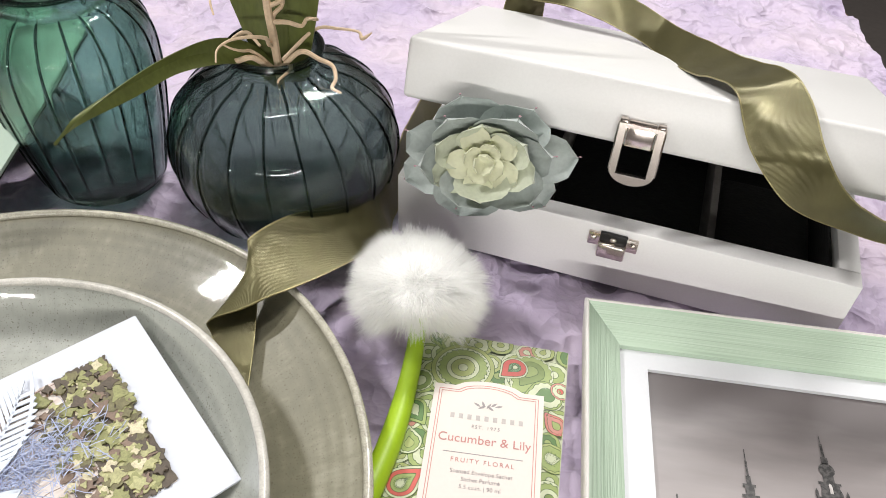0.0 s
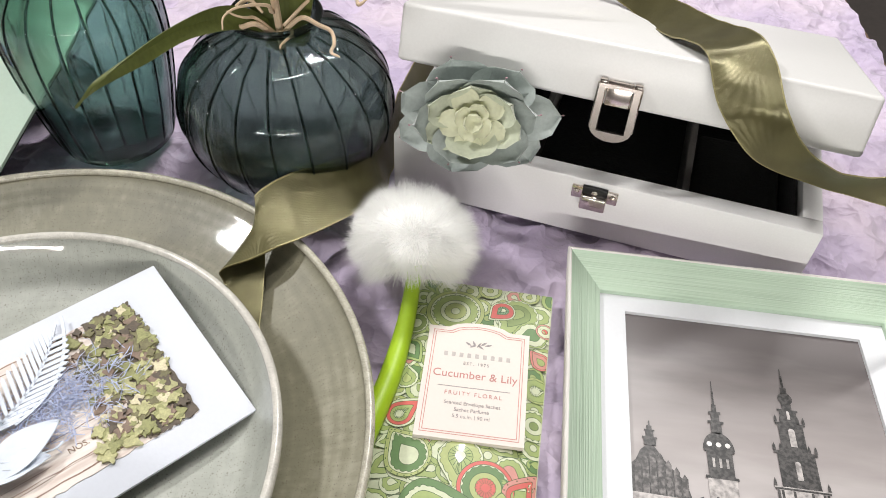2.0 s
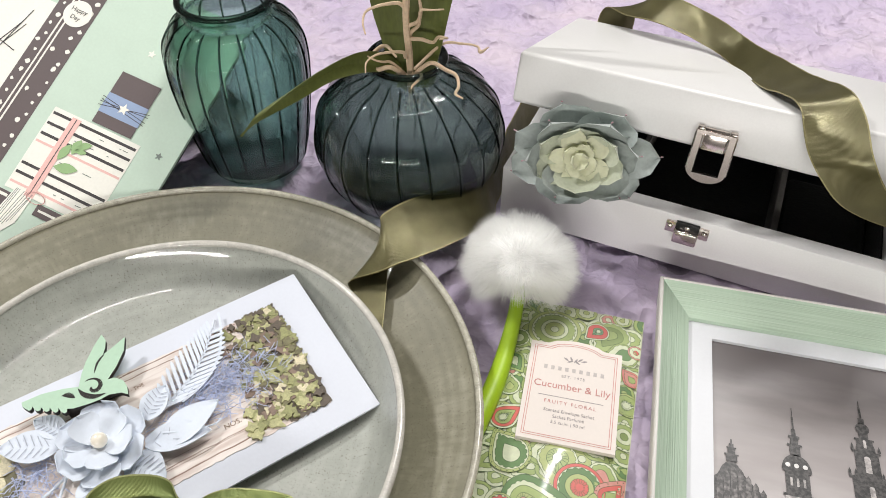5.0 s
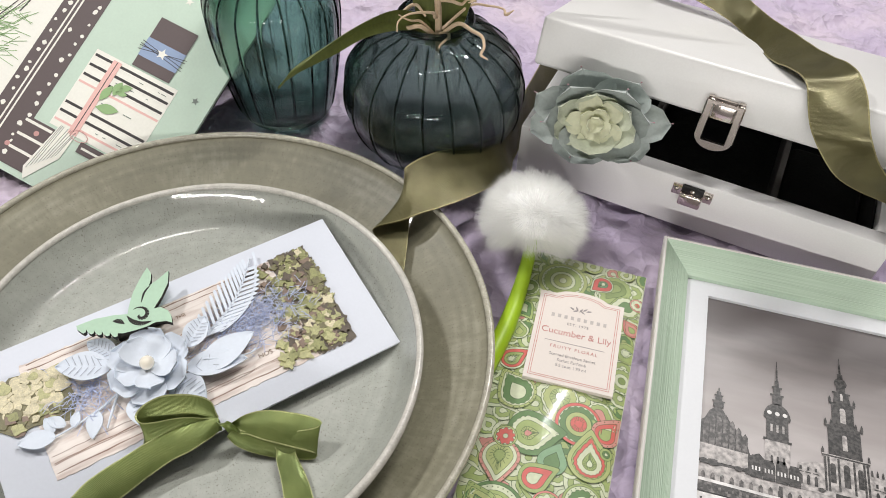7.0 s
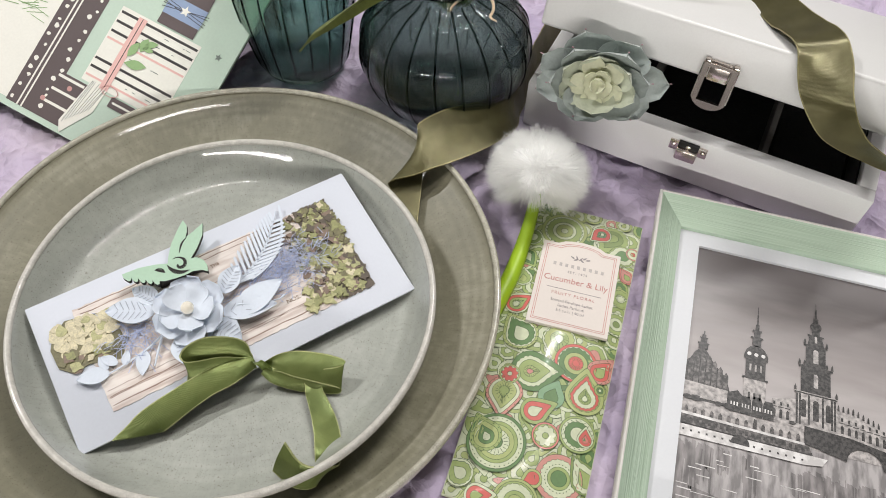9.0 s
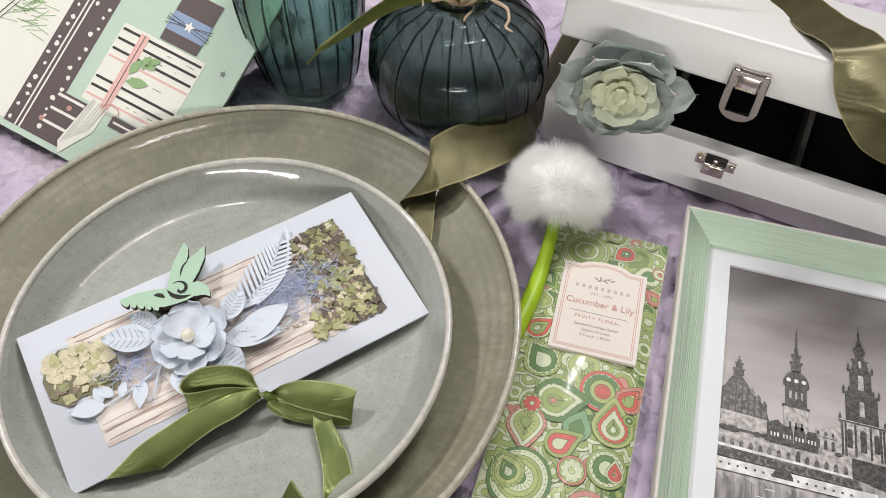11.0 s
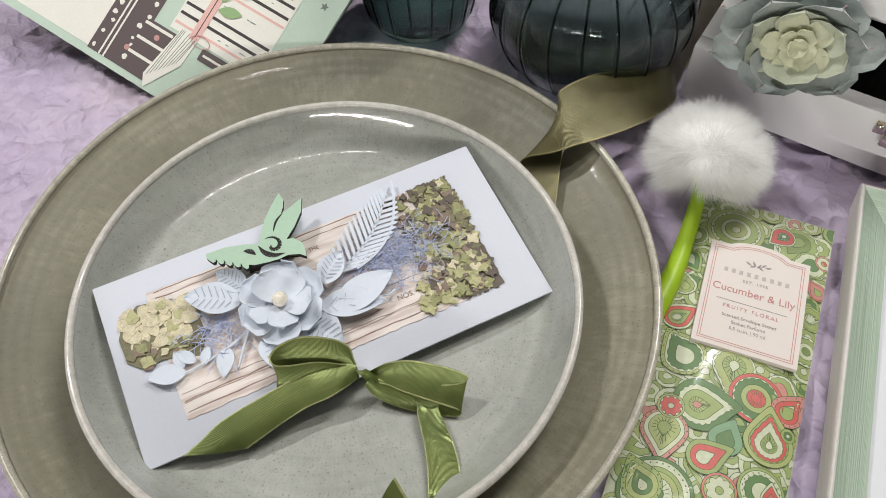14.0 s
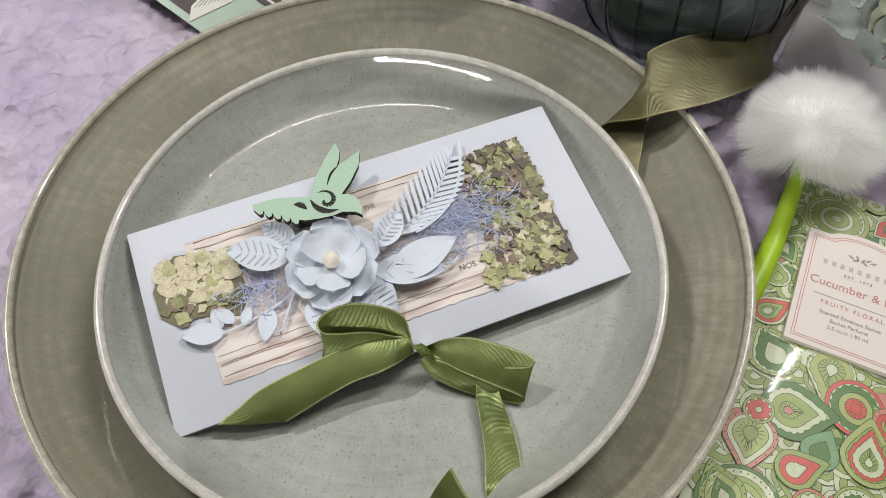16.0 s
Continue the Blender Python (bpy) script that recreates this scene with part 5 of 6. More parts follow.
        return part(name, bm, mat, pr, smooth=False)

    def tower(cx, base, stages):
        """Outline of a stepped tower from (half width, height) stages."""
        left, right, y = [], [], base
        for hw, up in stages:
            left += [(cx - hw, y), (cx - hw, y + up)]
            right += [(cx + hw, y), (cx + hw, y + up)]
            y += up
        return left + right[::-1]
    rng = random.Random(8)
    # river with broken reflections
    flat("river", [rect(-w2, -h2, w2, -0.030)], 1, INK_WATER)
    for k in range(26):
        x, y, l = rng.uniform(-w2, w2 - 0.006), rng.uniform(-h2, -0.044), rng.uniform(0.003, 0.012)
        flat("river_glint", [rect(x, y, x + l, y + 0.0003 + rng.random() * 0.0003)], 3, INK_WHITE)
    for cx, hw, low, count in ((-0.044, 0.008, 0.030, 26), (-0.0165, 0.0045, 0.028, 16), (0.013, 0.009, 0.034, 30), (0.034, 0.016, 0.024, 34), (-0.030, 0.010, 0.016, 22)):
        slivers = []
        for k in range(count):
            x, wide, y = cx + rng.gauss(0, hw * 0.5), rng.uniform(0.00025, 0.0011), -0.0415 - rng.uniform(0, 0.004)
            end = y - low * rng.uniform(0.25, 1.0)
            slivers.append([(x - wide, y), (x + wide, y - 0.0006), (x + wide * 0.8, end), (x - wide * 0.5, end + 0.001)])
        flat("reflection", slivers, 2, INK_SOFT)
    flat("deep_water", [[(-w2, -h2), (w2, -h2), (w2, -0.068), (0.02, -0.0655), (-0.02, -0.069), (-w2, -0.064)]], 2, INK_SOFT)
    # quay, terrace and the town behind
    flat("quay_wall", [[(-w2, -0.032), (w2, -0.030), (w2, -0.022), (0.020, -0.020), (-w2, -0.019)]], 4, INK_LIGHT)
    left = [(-w2, -0.020), (-w2, 0.0012), (-0.0500, 0.0030), (-0.0480, 0.0075), (-0.0455, 0.0100), (-0.0435, 0.0110), (-0.0415, 0.0085), (-0.0390, 0.0045), (-0.0365, 0.0015), (-0.0340, -0.0010), (-0.0310, -0.0040), (-0.0290, -0.0110), (-0.0250, -0.0090), (-0.0215, -0.0125), (-0.0100, -0.0130), (-0.0080, -0.0200)]
    flat("palace_roofline", [left], 5, INK_DARK)
    for k in range(7):
        x, y = -0.0505 + 0.0030 * k, -0.0150
        top = 0.0005 + 0.0085 * (1 - abs(k - 2.3) / 3.2)
        flat("gable", [[(x, y), (x, top - 0.002), (x + 0.0012, top), (x + 0.0024, top - 0.002), (x + 0.0024, y)]], 6, INK_MID)
    flat("palace_tower", [tower(-0.0440, 0.0100, [(0.0024, 0.0030), (0.0030, 0.0008), (0.0016, 0.0026), (0.0021, 0.0007), (0.0010, 0.0018), (0.0003, 0.0022)])], 7, INK_DARK)
    flat("palace_front", [[(-w2, -0.019), (-w2, -0.0105), (-0.0300, -0.0110), (-0.0300, -0.0185)]], 8, INK_LIGHT)
    for k in range(4):
        x = -0.0290 + 0.0056 * k
        flat("house", [[(x, -0.0215), (x, -0.0140), (x + 0.0008, -0.0105 - 0.001 * (k % 2)), (x + 0.0044, -0.0105 - 0.001 * (k % 2)), (x + 0.0053, -0.0140), (x + 0.0053, -0.0215)]], 10, INK_DARK)
        for i in range(3):
            flat("house_window", [rect(x + 0.0007 + 0.0015 * i, -0.0180, x + 0.0014 + 0.0015 * i, -0.0160)], 11, INK_WHITE)
    # domed clock tower
    cx = -0.0168
    flat("clock_tower", [tower(cx, -0.0200, [(0.0056, 0.0195)])], 7, INK_LIGHT)
    flat("clock_stage", [tower(cx, -0.0008, [(0.0064, 0.0012), (0.0050, 0.0105), (0.0060, 0.0012)])], 8, INK_DARK)
    flat("tower_dome", [[(cx + 0.0062 * math.cos(a), 0.0118 + 0.0078 * math.sin(a)) for a in (math.pi * k / 12 for k in range(13))]], 9, INK_DARK)
    flat("tower_lantern", [tower(cx, 0.0190, [(0.0022, 0.0050), (0.0032, 0.0009), (0.0016, 0.0032), (0.0024, 0.0012), (0.0009, 0.0034), (0.0004, 0.0065), (0.00015, 0.0050)])], 9, INK_DARK)
    for dx in (-0.0036, 0.0, 0.0036):
        flat("clock_face", [[(cx + dx + 0.0011 * math.cos(a), 0.0140 + 0.0011 * math.sin(a)) for a in (2 * math.pi * k / 12 for k in range(12))]], 10, INK_WHITE)
        flat("tower_window", [rect(cx + dx * 0.75 - 0.0005, 0.0040, cx + dx * 0.75 + 0.0005, 0.0080)], 10, INK_LIGHT)
        flat("tower_window", [rect(cx + dx * 0.75 - 0.0005, -0.0120, cx + dx * 0.75 + 0.0005, -0.0085)], 10, INK_DARK)
    # church with the open-work tower
    cx = 0.0135
    flat("church_nave", [[(-0.0080, -0.0210), (-0.0080, -0.0085), (0.0000, -0.0060), (0.0220, -0.0060), (0.0330, -0.0072), (0.0440, -0.0115), (w2, -0.0150), (w2, -0.0235), (0.0200, -0.0220)]], 6, INK_LIGHT)
    flat("church_tower", [tower(cx, -0.0200, [(0.0098, 0.0185), (0.0106, 0.0012)])], 7, INK_LIGHT)
    flat("pilaster", [rect(cx + x - 0.0005, -0.0190, cx + x + 0.0005, -0.0018) for x in (-0.0093, -0.0078, -0.0034, 0.0034, 0.0078, 0.0093)] + [rect(cx - 0.0106, -0.0016, cx + 0.0106, -0.0008)], 8, INK_DARK)
    flat("church_belfry", [tower(cx, -0.0003, [(0.0074, 0.0145), (0.0086, 0.0012), (0.0050, 0.0120), (0.0060, 0.0010), (0.0034, 0.0055), (0.0042, 0.0009), (0.0020, 0.0030)])], 7, INK_DARK)
    flat("tower_ball", [[(cx + 0.0030 * math.cos(a), 0.0400 + 0.0030 * math.sin(a)) for a in (2 * math.pi * k / 14 for k in range(14))]], 8, INK_DARK)
    flat("tower_spike", [tower(cx, 0.0425, [(0.0013, 0.0030), (0.0005, 0.0060), (0.00018, 0.0035)])], 8, INK_DARK)
    for dx, y0, y1, hw, mat in ((-0.0060, -0.0145, -0.0060, 0.0012, INK_DARK), (0.0, -0.0155, -0.0055, 0.0014, INK_DARK), (0.0060, -0.0145, -0.0060, 0.0012, INK_DARK), (-0.0044, 0.0025, 0.0105, 0.0010, INK_DARK), (0.0044, 0.0025, 0.0105, 0.0010, INK_DARK), (0.0, 0.0030, 0.0100, 0.0011, INK_LIGHT), (0.0, 0.0175, 0.0245, 0.0013, INK_LIGHT), (-0.0032, 0.0175, 0.0250, 0.0006, INK_DARK), (0.0032, 0.0175, 0.0250, 0.0006, INK_DARK), (0.0, 0.0300, 0.0335, 0.0006, INK_LIGHT)):
        pts = [(cx + dx - hw, y0), (cx + dx + hw, y0)] + [(cx + dx + hw * math.cos(a), y1 + hw * math.sin(a)) for a in (math.pi * k / 6 for k in range(7))]
        flat("arched_opening", [pts], 9, mat)
    arches, sills = [], []
    for k in range(17):
        x = -0.0068 + 0.0033 * k
        if abs(x - cx) < 0.0105:
            continue
        y = -0.0185 - 0.0025 * max(0.0, (x - 0.022) / 0.03)
        arches.append([(x - 0.0007, y), (x + 0.0007, y), (x + 0.0007, y + 0.0040), (x, y + 0.0050), (x - 0.0007, y + 0.0040)])
        sills.append(rect(x - 0.0013, y + 0.0058, x + 0.0013, y + 0.0062))
        arches.append([(x - 0.0005, y + 0.0070), (x + 0.0005, y + 0.0070), (x + 0.0005, y + 0.0088), (x - 0.0005, y + 0.0088)])
    for o in arches:
        flat("nave_window", [o], 9, INK_DARK)
    for o in sills:
        flat("nave_sill", [o], 9, INK_DARK)
    flat("quay_arcade", [[(x - 0.0009, -0.0290), (x + 0.0009, -0.0290), (x + 0.0009, -0.0255), (x, -0.0243), (x - 0.0009, -0.0255)] for x in (-0.0495 + 0.0042 * k for k in range(14))], 9, INK_MID)
    flat("terrace_hedge", [[(x + q * math.cos(a) * (1 + 0.3 * math.sin(5 * a + x * 900)), -0.0195 + 0.6 * q * math.sin(a)) for a in (2 * math.pi * j / 14 for j in range(14))] for x, q in ((-0.0495, 0.0022), (-0.0455, 0.0028), (-0.0340, 0.0020), (-0.0295, 0.0026), (-0.0120, 0.0024), (-0.0085, 0.0018), (0.0020, 0.0016))], 12, INK_DARK)
    for hw, y in ((0.0102, -0.0003), (0.0068, -0.0003), (0.0082, 0.0154), (0.0056, 0.0154), (0.0056, 0.0284), (0.0034, 0.0284)):
        for sg in (-1, 1):
            x = cx + sg * hw
            flat("statue", [[(x - 0.0006, y), (x + 0.0006, y), (x + 0.0005, y + 0.0020), (x, y + 0.0034), (x - 0.0005, y + 0.0020)]], 10, INK_DARK)
    for k in range(9):
        x, y = 0.0245 + 0.0024 * k, -0.0066 - 0.0009 * max(0, k - 3)
        flat("statue", [[(x - 0.0005, y), (x + 0.0005, y), (x + 0.0004, y + 0.0022), (x, y + 0.0034), (x - 0.0004, y + 0.0022)]], 10, INK_DARK)
    # bridge
    flat("bridge", [[(0.008, -0.0290), (0.008, -0.0195), (0.030, -0.0200), (w2, -0.0235), (w2, -0.0330), (0.0455, -0.0330)] + [(0.0365 + 0.0085 * math.cos(a), -0.0325 + 0.0080 * math.sin(a)) for a in (math.pi * k / 8 for k in range(9))] + [(0.0250, -0.0320)]], 11, INK_DARK)
    flat("bridge_parapet", [[(0.008, -0.0195), (0.008, -0.0182), (0.030, -0.0187), (w2, -0.0222), (w2, -0.0235), (0.030, -0.0200)]], 12, INK_LIGHT)
    # paddle steamer at the quay
    flat("steamer_hull", [[(-w2, -0.0410), (0.008, -0.0400), (0.0165, -0.0385), (0.0190, -0.0345), (-w2, -0.0350)]], 13, INK_WHITE)
    flat("steamer_deck", [[(-w2, -0.0345), (0.0120, -0.0342), (0.0100, -0.0300), (-w2, -0.0295)]], 13, INK_MID)
    flat("steamer_roof", [[(-w2, -0.0295), (0.0080, -0.0299), (0.0080, -0.0287), (-w2, -0.0280)]], 14, INK_WHITE)
    for k in range(20):
        flat("cabin_window", [rect(-0.0505 + 0.0030 * k, -0.0330, -0.0488 + 0.0030 * k, -0.0308)], 14, INK_DARK)
    for k in range(16):
        flat("porthole", [rect(-0.0505 + 0.0038 * k, -0.0382, -0.0495 + 0.0038 * k, -0.0372)], 14, INK_DARK)
    flat("paddle_box", [[(-0.0225 + 0.0046 * math.cos(a), -0.0385 + 0.0052 * math.sin(a)) for a in (math.pi * k / 10 for k in range(11))]], 15, INK_DARK)
    flat("funnel", [rect(-0.0165, -0.0280, -0.0150, -0.0230)], 14, INK_DARK)


picture_frame()


# ---- decorated envelope on the plate ----
ENV = frame_of((-0.1503, 0.1240, 0.0236), (0.7390, 0.6737, 0.0), (-0.6687, 0.7335, 0.1222))
IVY = [surface("ivy_" + n, c, 0.5, vary=0.35, scale=420, fine=1500, bump=0.05, coat=0.2) for n, c in (("shade", (0.10, 0.078, 0.055)), ("olive", (0.17, 0.155, 0.075)), ("leaf", (0.28, 0.285, 0.12)), ("lime", (0.43, 0.42, 0.21)), ("brown", (0.22, 0.155, 0.115)), ("pale", (0.62, 0.56, 0.38)))]


def leaf_outline(cx, cy, size, turn, lobes=5, deep=0.3):
    """A small ovate or lobed leaf."""
    pts = []
    for k in range(18):
        a = 2 * math.pi * k / 18
        r = 1 - deep * abs(math.sin(a * lobes / 2 + 0.4)) ** 1.5
        x, y = size * r * math.cos(a), size * r * 0.78 * math.sin(a) * (1 - 0.45 * math.cos(a))
        pts.append((cx + x * math.cos(turn) - y * math.sin(turn), cy + x * math.sin(turn) + y * math.cos(turn)))
    return pts


def heart_leaf(length, width, veins=6, cup=0.0015):
    """A die-cut paper leaf: leaf mesh, and flat darker strips painting the shade of embossed veins."""
    bm, lines = bmesh.new(), bmesh.new()
    rows = []
    for i in range(13):
        s = i / 12
        half = width / 2 * math.sin(math.pi * min(1, s * 0.96 + 0.04)) ** 0.75 * (1.15 - 0.4 * s)
        rows.append([bm.verts.new((length * s, half * f, cup * (1 - (2 * s - 1) ** 2) + cup * 0.7 * f * f)) for f in (-1, -0.5, 0, 0.5, 1)])
    for a, b in zip(rows, rows[1:]):
        for k in range(4):
            bm.faces.new((a[k], b[k], b[k + 1], a[k + 1]))
    bm.normal_update()
    bmesh.ops.solidify(bm, geom=bm.faces[:], thickness=0.0003)
    for k in range(veins):
        s = 0.15 + 0.7 * k / veins
        half = width / 2 * math.sin(math.pi * (s * 0.96 + 0.04)) ** 0.75 * (1.15 - 0.4 * s)
        for side in (-1, 1):
            p, q = (length * s, side * half * 0.08), (length * (s + 0.10), side * half * 0.72)
            nx, ny = -(q[1] - p[1]), q[0] - p[0]
            n = math.hypot(nx, ny)
            nx, ny = nx / n * 0.00018, ny / n * 0.00018
            z = cup * (1 - (2 * s - 1) ** 2) + 0.00035
            lines.faces.new([lines.verts.new(c) for c in ((p[0] - nx, p[1] - ny, z), (q[0] - nx, q[1] - ny, z + cup * 0.36), (q[0] + nx, q[1] + ny, z + cup * 0.36), (p[0] + nx, p[1] + ny, z))])
    return bm, lines


def greeting_envelope():
    ob = thing("gift_envelope", ENV, "pale blue-white envelope with paper flowers and wooden bird, on plate", "gift envelope")
    w, h = 0.1779, 0.0840
    part("cover", box((w, h, 0.0011), (0, 0, -0.00055), 0.0004), CARD_WHITE, ob)
    part("back_cover", box((w - 0.0006, h - 0.001, 0.0007), (0.0002, -0.0002, -0.0017), 0.0003), CARD_WHITE, ob)
    part("spine", box((w - 0.001, 0.0006, 0.0020), (0, h / 2 - 0.0003, -0.0010), 0.0002), CARD_WHITE, ob)
    rng = random.Random(17)

    def ragged(x0, y0, x1, y1, amp):
        pts = []
        for (ax, ay), (bx, by), n in (((x0, y0), (x1, y0), 60), ((x1, y0), (x1, y1), 24), ((x1, y1), (x0, y1), 60), ((x0, y1), (x0, y0), 24)):
            for k in range(n):
                s = k / n
                pts.append((ax + (bx - ax) * s + rng.uniform(-amp, amp), ay + (by - ay) * s + rng.uniform(-amp, amp)))
        return pts
    part("printed_panel", plate_of(ragged(-0.0690, -0.0297, 0.0712, 0.0302, 0.0004), 0.0, 0.0004), WOOD_PRINT, ob, "torn paper printed with peach planks", smooth=False)
    bm = bmesh.new()
    for y, x0, x1, t in ((-0.0218, -0.068, 0.068, 0.00030), (-0.0226, -0.068, 0.05, 0.00018), (-0.0266, -0.068, 0.068, 0.00030), (-0.0186, -0.068, 0.02, 0.00014), (0.0262, -0.066, 0.070, 0.00026), (0.0205, -0.066, 0.0, 0.00016), (0.0110, -0.04, 0.066, 0.00014), (-0.0100, 0.0, 0.066, 0.00020), (0.0292, -0.066, 0.070, 0.0003)):
        n = 26
        bm = bmesh.new()
        a = [(x0 + (x1 - x0) * k / n, y + rng.uniform(-0.0003, 0.0003)) for k in range(n + 1)]
        top, low = [bm.verts.new((x, yy + t * rng.uniform(0.3, 1.2), 0.00046)) for x, yy in a], [bm.verts.new((x, yy - t * rng.uniform(0.3, 1.2), 0.00046)) for x, yy in a]
        for k in range(n):
            bm.faces.new((low[k], low[k + 1], top[k + 1], top[k]))
        part("plank_line", bm, WOOD_LINE, ob, smooth=False)
    for text, size, x, y, turn in (("OR AN", 0.0068, 0.0465, 0.0262, -2), ("ORTMENT", 0.0042, 0.0440, 0.0170, -1), ("THE", 0.0026, 0.0030, 0.0205, 0), ("NOS. 49", 0.0034, 0.0325, -0.0172, -1)):
        words(text, size, (x, y, 0.0005), SEPIA, ob, turn)
    # ivy at one end, pale foliage on the tag at the other
    bm = bmesh.new()
    plate_of(ragged(0.0520, -0.0300, 0.0716, 0.0305, 0.0006), 0.0004, 0.0007, bm, 0)
    for k in range(430):
        f = rng.random()
        x, y = 0.0705 - 0.030 * f ** 1.6, rng.uniform(-0.028, 0.029)
        x -= 0.010 * max(0, -y / 0.03) * rng.random()
        plate_of(leaf_outline(x, y, rng.uniform(0.0012, 0.0041), rng.uniform(0, 6.28), rng.choice((3, 4, 5)), 0.46), 0.0006, 0.0008 + 0.000003 * k, bm, rng.choice((0, 1, 1, 1, 2, 2, 4, 4, 3, 0, 5) if y > 0.002 else (0, 1, 2, 2, 3, 3, 3, 4, 5)))
    part("ivy_print", bm, IVY, ob, "ivy leaves in olive, lime and brown", smooth=False)
    bm = bmesh.new()
    tag = [(-0.0840, 0.0030), (-0.0790, -0.0022), (-0.0705, -0.0015), (-0.0560, -0.0062), (-0.0515, 0.0010), (-0.0520, 0.0190), (-0.0600, 0.0235), (-0.0740, 0.0262), (-0.0815, 0.0205), (-0.0846, 0.0140)]
    plate_of(tag, 0.0004, 0.0008, bm, 1)
    for k in range(95):
        x, y = rng.uniform(-0.0815, -0.0525), rng.uniform(-0.0025, 0.0232)
        low = y < 0.006
        plate_of(leaf_outline(x, y + (x + 0.067) * -0.12, rng.uniform(0.0018, 0.0040), rng.uniform(0, 6.28), 4 if low else 4, 0.3 if low else 0.06), 0.0006, 0.00095 + 0.000007 * k, bm, rng.choice((1, 2, 3, 4, 5) if low else (5, 5, 3, 5, 5, 5)))
    part("foliage_tag", bm, IVY, ob, "cut tag printed with cream hydrangeas", smooth=False)
    # lilac sisal fibres
    bm = bmesh.new()
    for k in range(760):
        x, y = (rng.gauss(0.034, 0.012), rng.gauss(0.002, 0.0065)) if k < 600 else (rng.gauss(-0.046, 0.006), rng.gauss(0.001, 0.005))
        x = min(x, 0.060)
        a, z, l = rng.uniform(0, 6.28), rng.uniform(0.0012, 0.0032), rng.uniform(0.004, 0.009)
        bend = rng.uniform(-1.4, 1.4)
        pts = []
        for i in range(4):
            pts.append((x, y, z + 0.0006 * math.sin(i * 1.7)))
            x, y, a = x + l / 3 * math.cos(a), y + l / 3 * math.sin(a), a + bend / 3
        s = Vector((-math.sin(a), math.cos(a), 0)) * 0.00016
        vs = [(bm.verts.new(Vector(p) + s), bm.verts.new(Vector(p) - s)) for p in pts]
        for p, q in zip(vs, vs[1:]):
            bm.faces.new((p[0], p[1], q[1], q[0]))
    tagged(part("sisal_tuft", bm, SISAL, ob, "tangle of lilac fibres", smooth=False), kind="stuff")
    # die-cut fern
    tip, base = Vector((0.0445, 0.0345, 0)), Vector((0.0065, 0.0025, 0))
    way = (tip - base).normalized()
    side = Vector((-way.y, way.x, 0))
    length = (tip - base).length
    bm = bmesh.new()

    def spine(s):
        return base + way * length * s + side * (0.0045 * math.sin(math.pi * s) * -1)
    for k in range(20):
        a, b = spine(k / 20), spine((k + 1) / 20)
        t = 0.0007 * (1 - 0.6 * k / 20)
        plate_of([tuple((a - side * t)[:2]), tuple((b - side * t)[:2]), tuple((b + side * t)[:2]), tuple((a + side * t)[:2])], 0.0030, 0.0036, bm)
    for k in range(14):
        s = 0.06 + 0.86 * k / 14
        reach = 0.0150 * math.sin(math.pi * (0.12 + 0.88 * s) ** 0.8) ** 0.8 + 0.0012
        for sg in (-1, 1):
            d = (way * 0.72 + side * sg * 0.70).normalized()
            n = Vector((-d.y, d.x, 0))
            p = spine(s)
            r = reach * (1.0 if sg > 0 else 0.78)
            pts = [(p + d * r * f + n * wd * 0.00078)[:2] for f, wd in ((0, 0.8), (0.5, 1.0), (0.9, 0.9), (1.0, 0.0), (0.9, -0.9), (0.5, -1.0), (0, -0.8))]
            plate_of([tuple(q) for q in pts][::-1], 0.0030, 0.0036, bm)
    rim_pts = [spine(s) - side * (0.0118 * math.sin(math.pi * (0.12 + 0.88 * s) ** 0.8) ** 0.8) * 0.62 + way * 0.004 for s in (k / 16 for k in range(1, 17))]
    for a, b in zip(rim_pts, rim_pts[1:]):
        n = Vector((-(b - a).y, (b - a).x, 0)).normalized() * 0.0006
        plate_of([tuple((a - n)[:2]), tuple((b - n)[:2]), tuple((b + n)[:2]), tuple((a + n)[:2])], 0.0030, 0.0035, bm)
    part("fern", bm, PETAL, ob, "pale die-cut paper fern", smooth=False)
    # paper leaves
    for x, y, z, turn, l, wd in ((-0.0340, 0.0085, 0.0032, 153, 0.0230, 0.0150), (-0.0300, 0.0130, 0.0026, 125, 0.0150, 0.0105), (0.0000, 0.0010, 0.0050, 38, 0.0165, 0.0115), (0.0010, -0.0125, 0.0030, 12, 0.0290, 0.0150), (-0.0040, -0.0080, 0.0024, -20, 0.0270, 0.0140), (-0.0120, -0.0110, 0.0014, -60, 0.0190, 0.0170), (-0.0240, -0.0090, 0.0012, -100, 0.0210, 0.0190)):
        bm, lines = heart_leaf(l, wd, 6 if l < 0.024 else 1)
        leaf = part("paper_leaf", bm, PETAL, ob)
        leaf.matrix_local = pose(x, y, z, rng.uniform(-6, 6), -4, turn)
        part("leaf_vein", lines, VEIN_SHADE, leaf, smooth=False)
    # twig with small leaves
    part("twig", tube([(-0.0300, -0.0020, 0.0022), (-0.0420, -0.0075, 0.0022), (-0.0560, -0.0105, 0.0022), (-0.0700, -0.0118, 0.0018)], [0.0006, 0.0006, 0.0005, 0.0004]), PETAL, ob)
    part("twig", tube([(-0.0340, -0.0035, 0.0022), (-0.0400, -0.0120, 0.0022), (-0.0440, -0.0180, 0.0018)], [0.0006, 0.0006, 0.0004]), PETAL, ob)
    part("twig", tube([(0.0040, -0.0080, 0.0042), (0.0130, -0.0125, 0.0046), (0.0230, -0.0150, 0.0040), (0.0270, -0.0142, 0.0040)], [0.0006, 0.0005, 0.0004, 0.0006]), PETAL, ob)
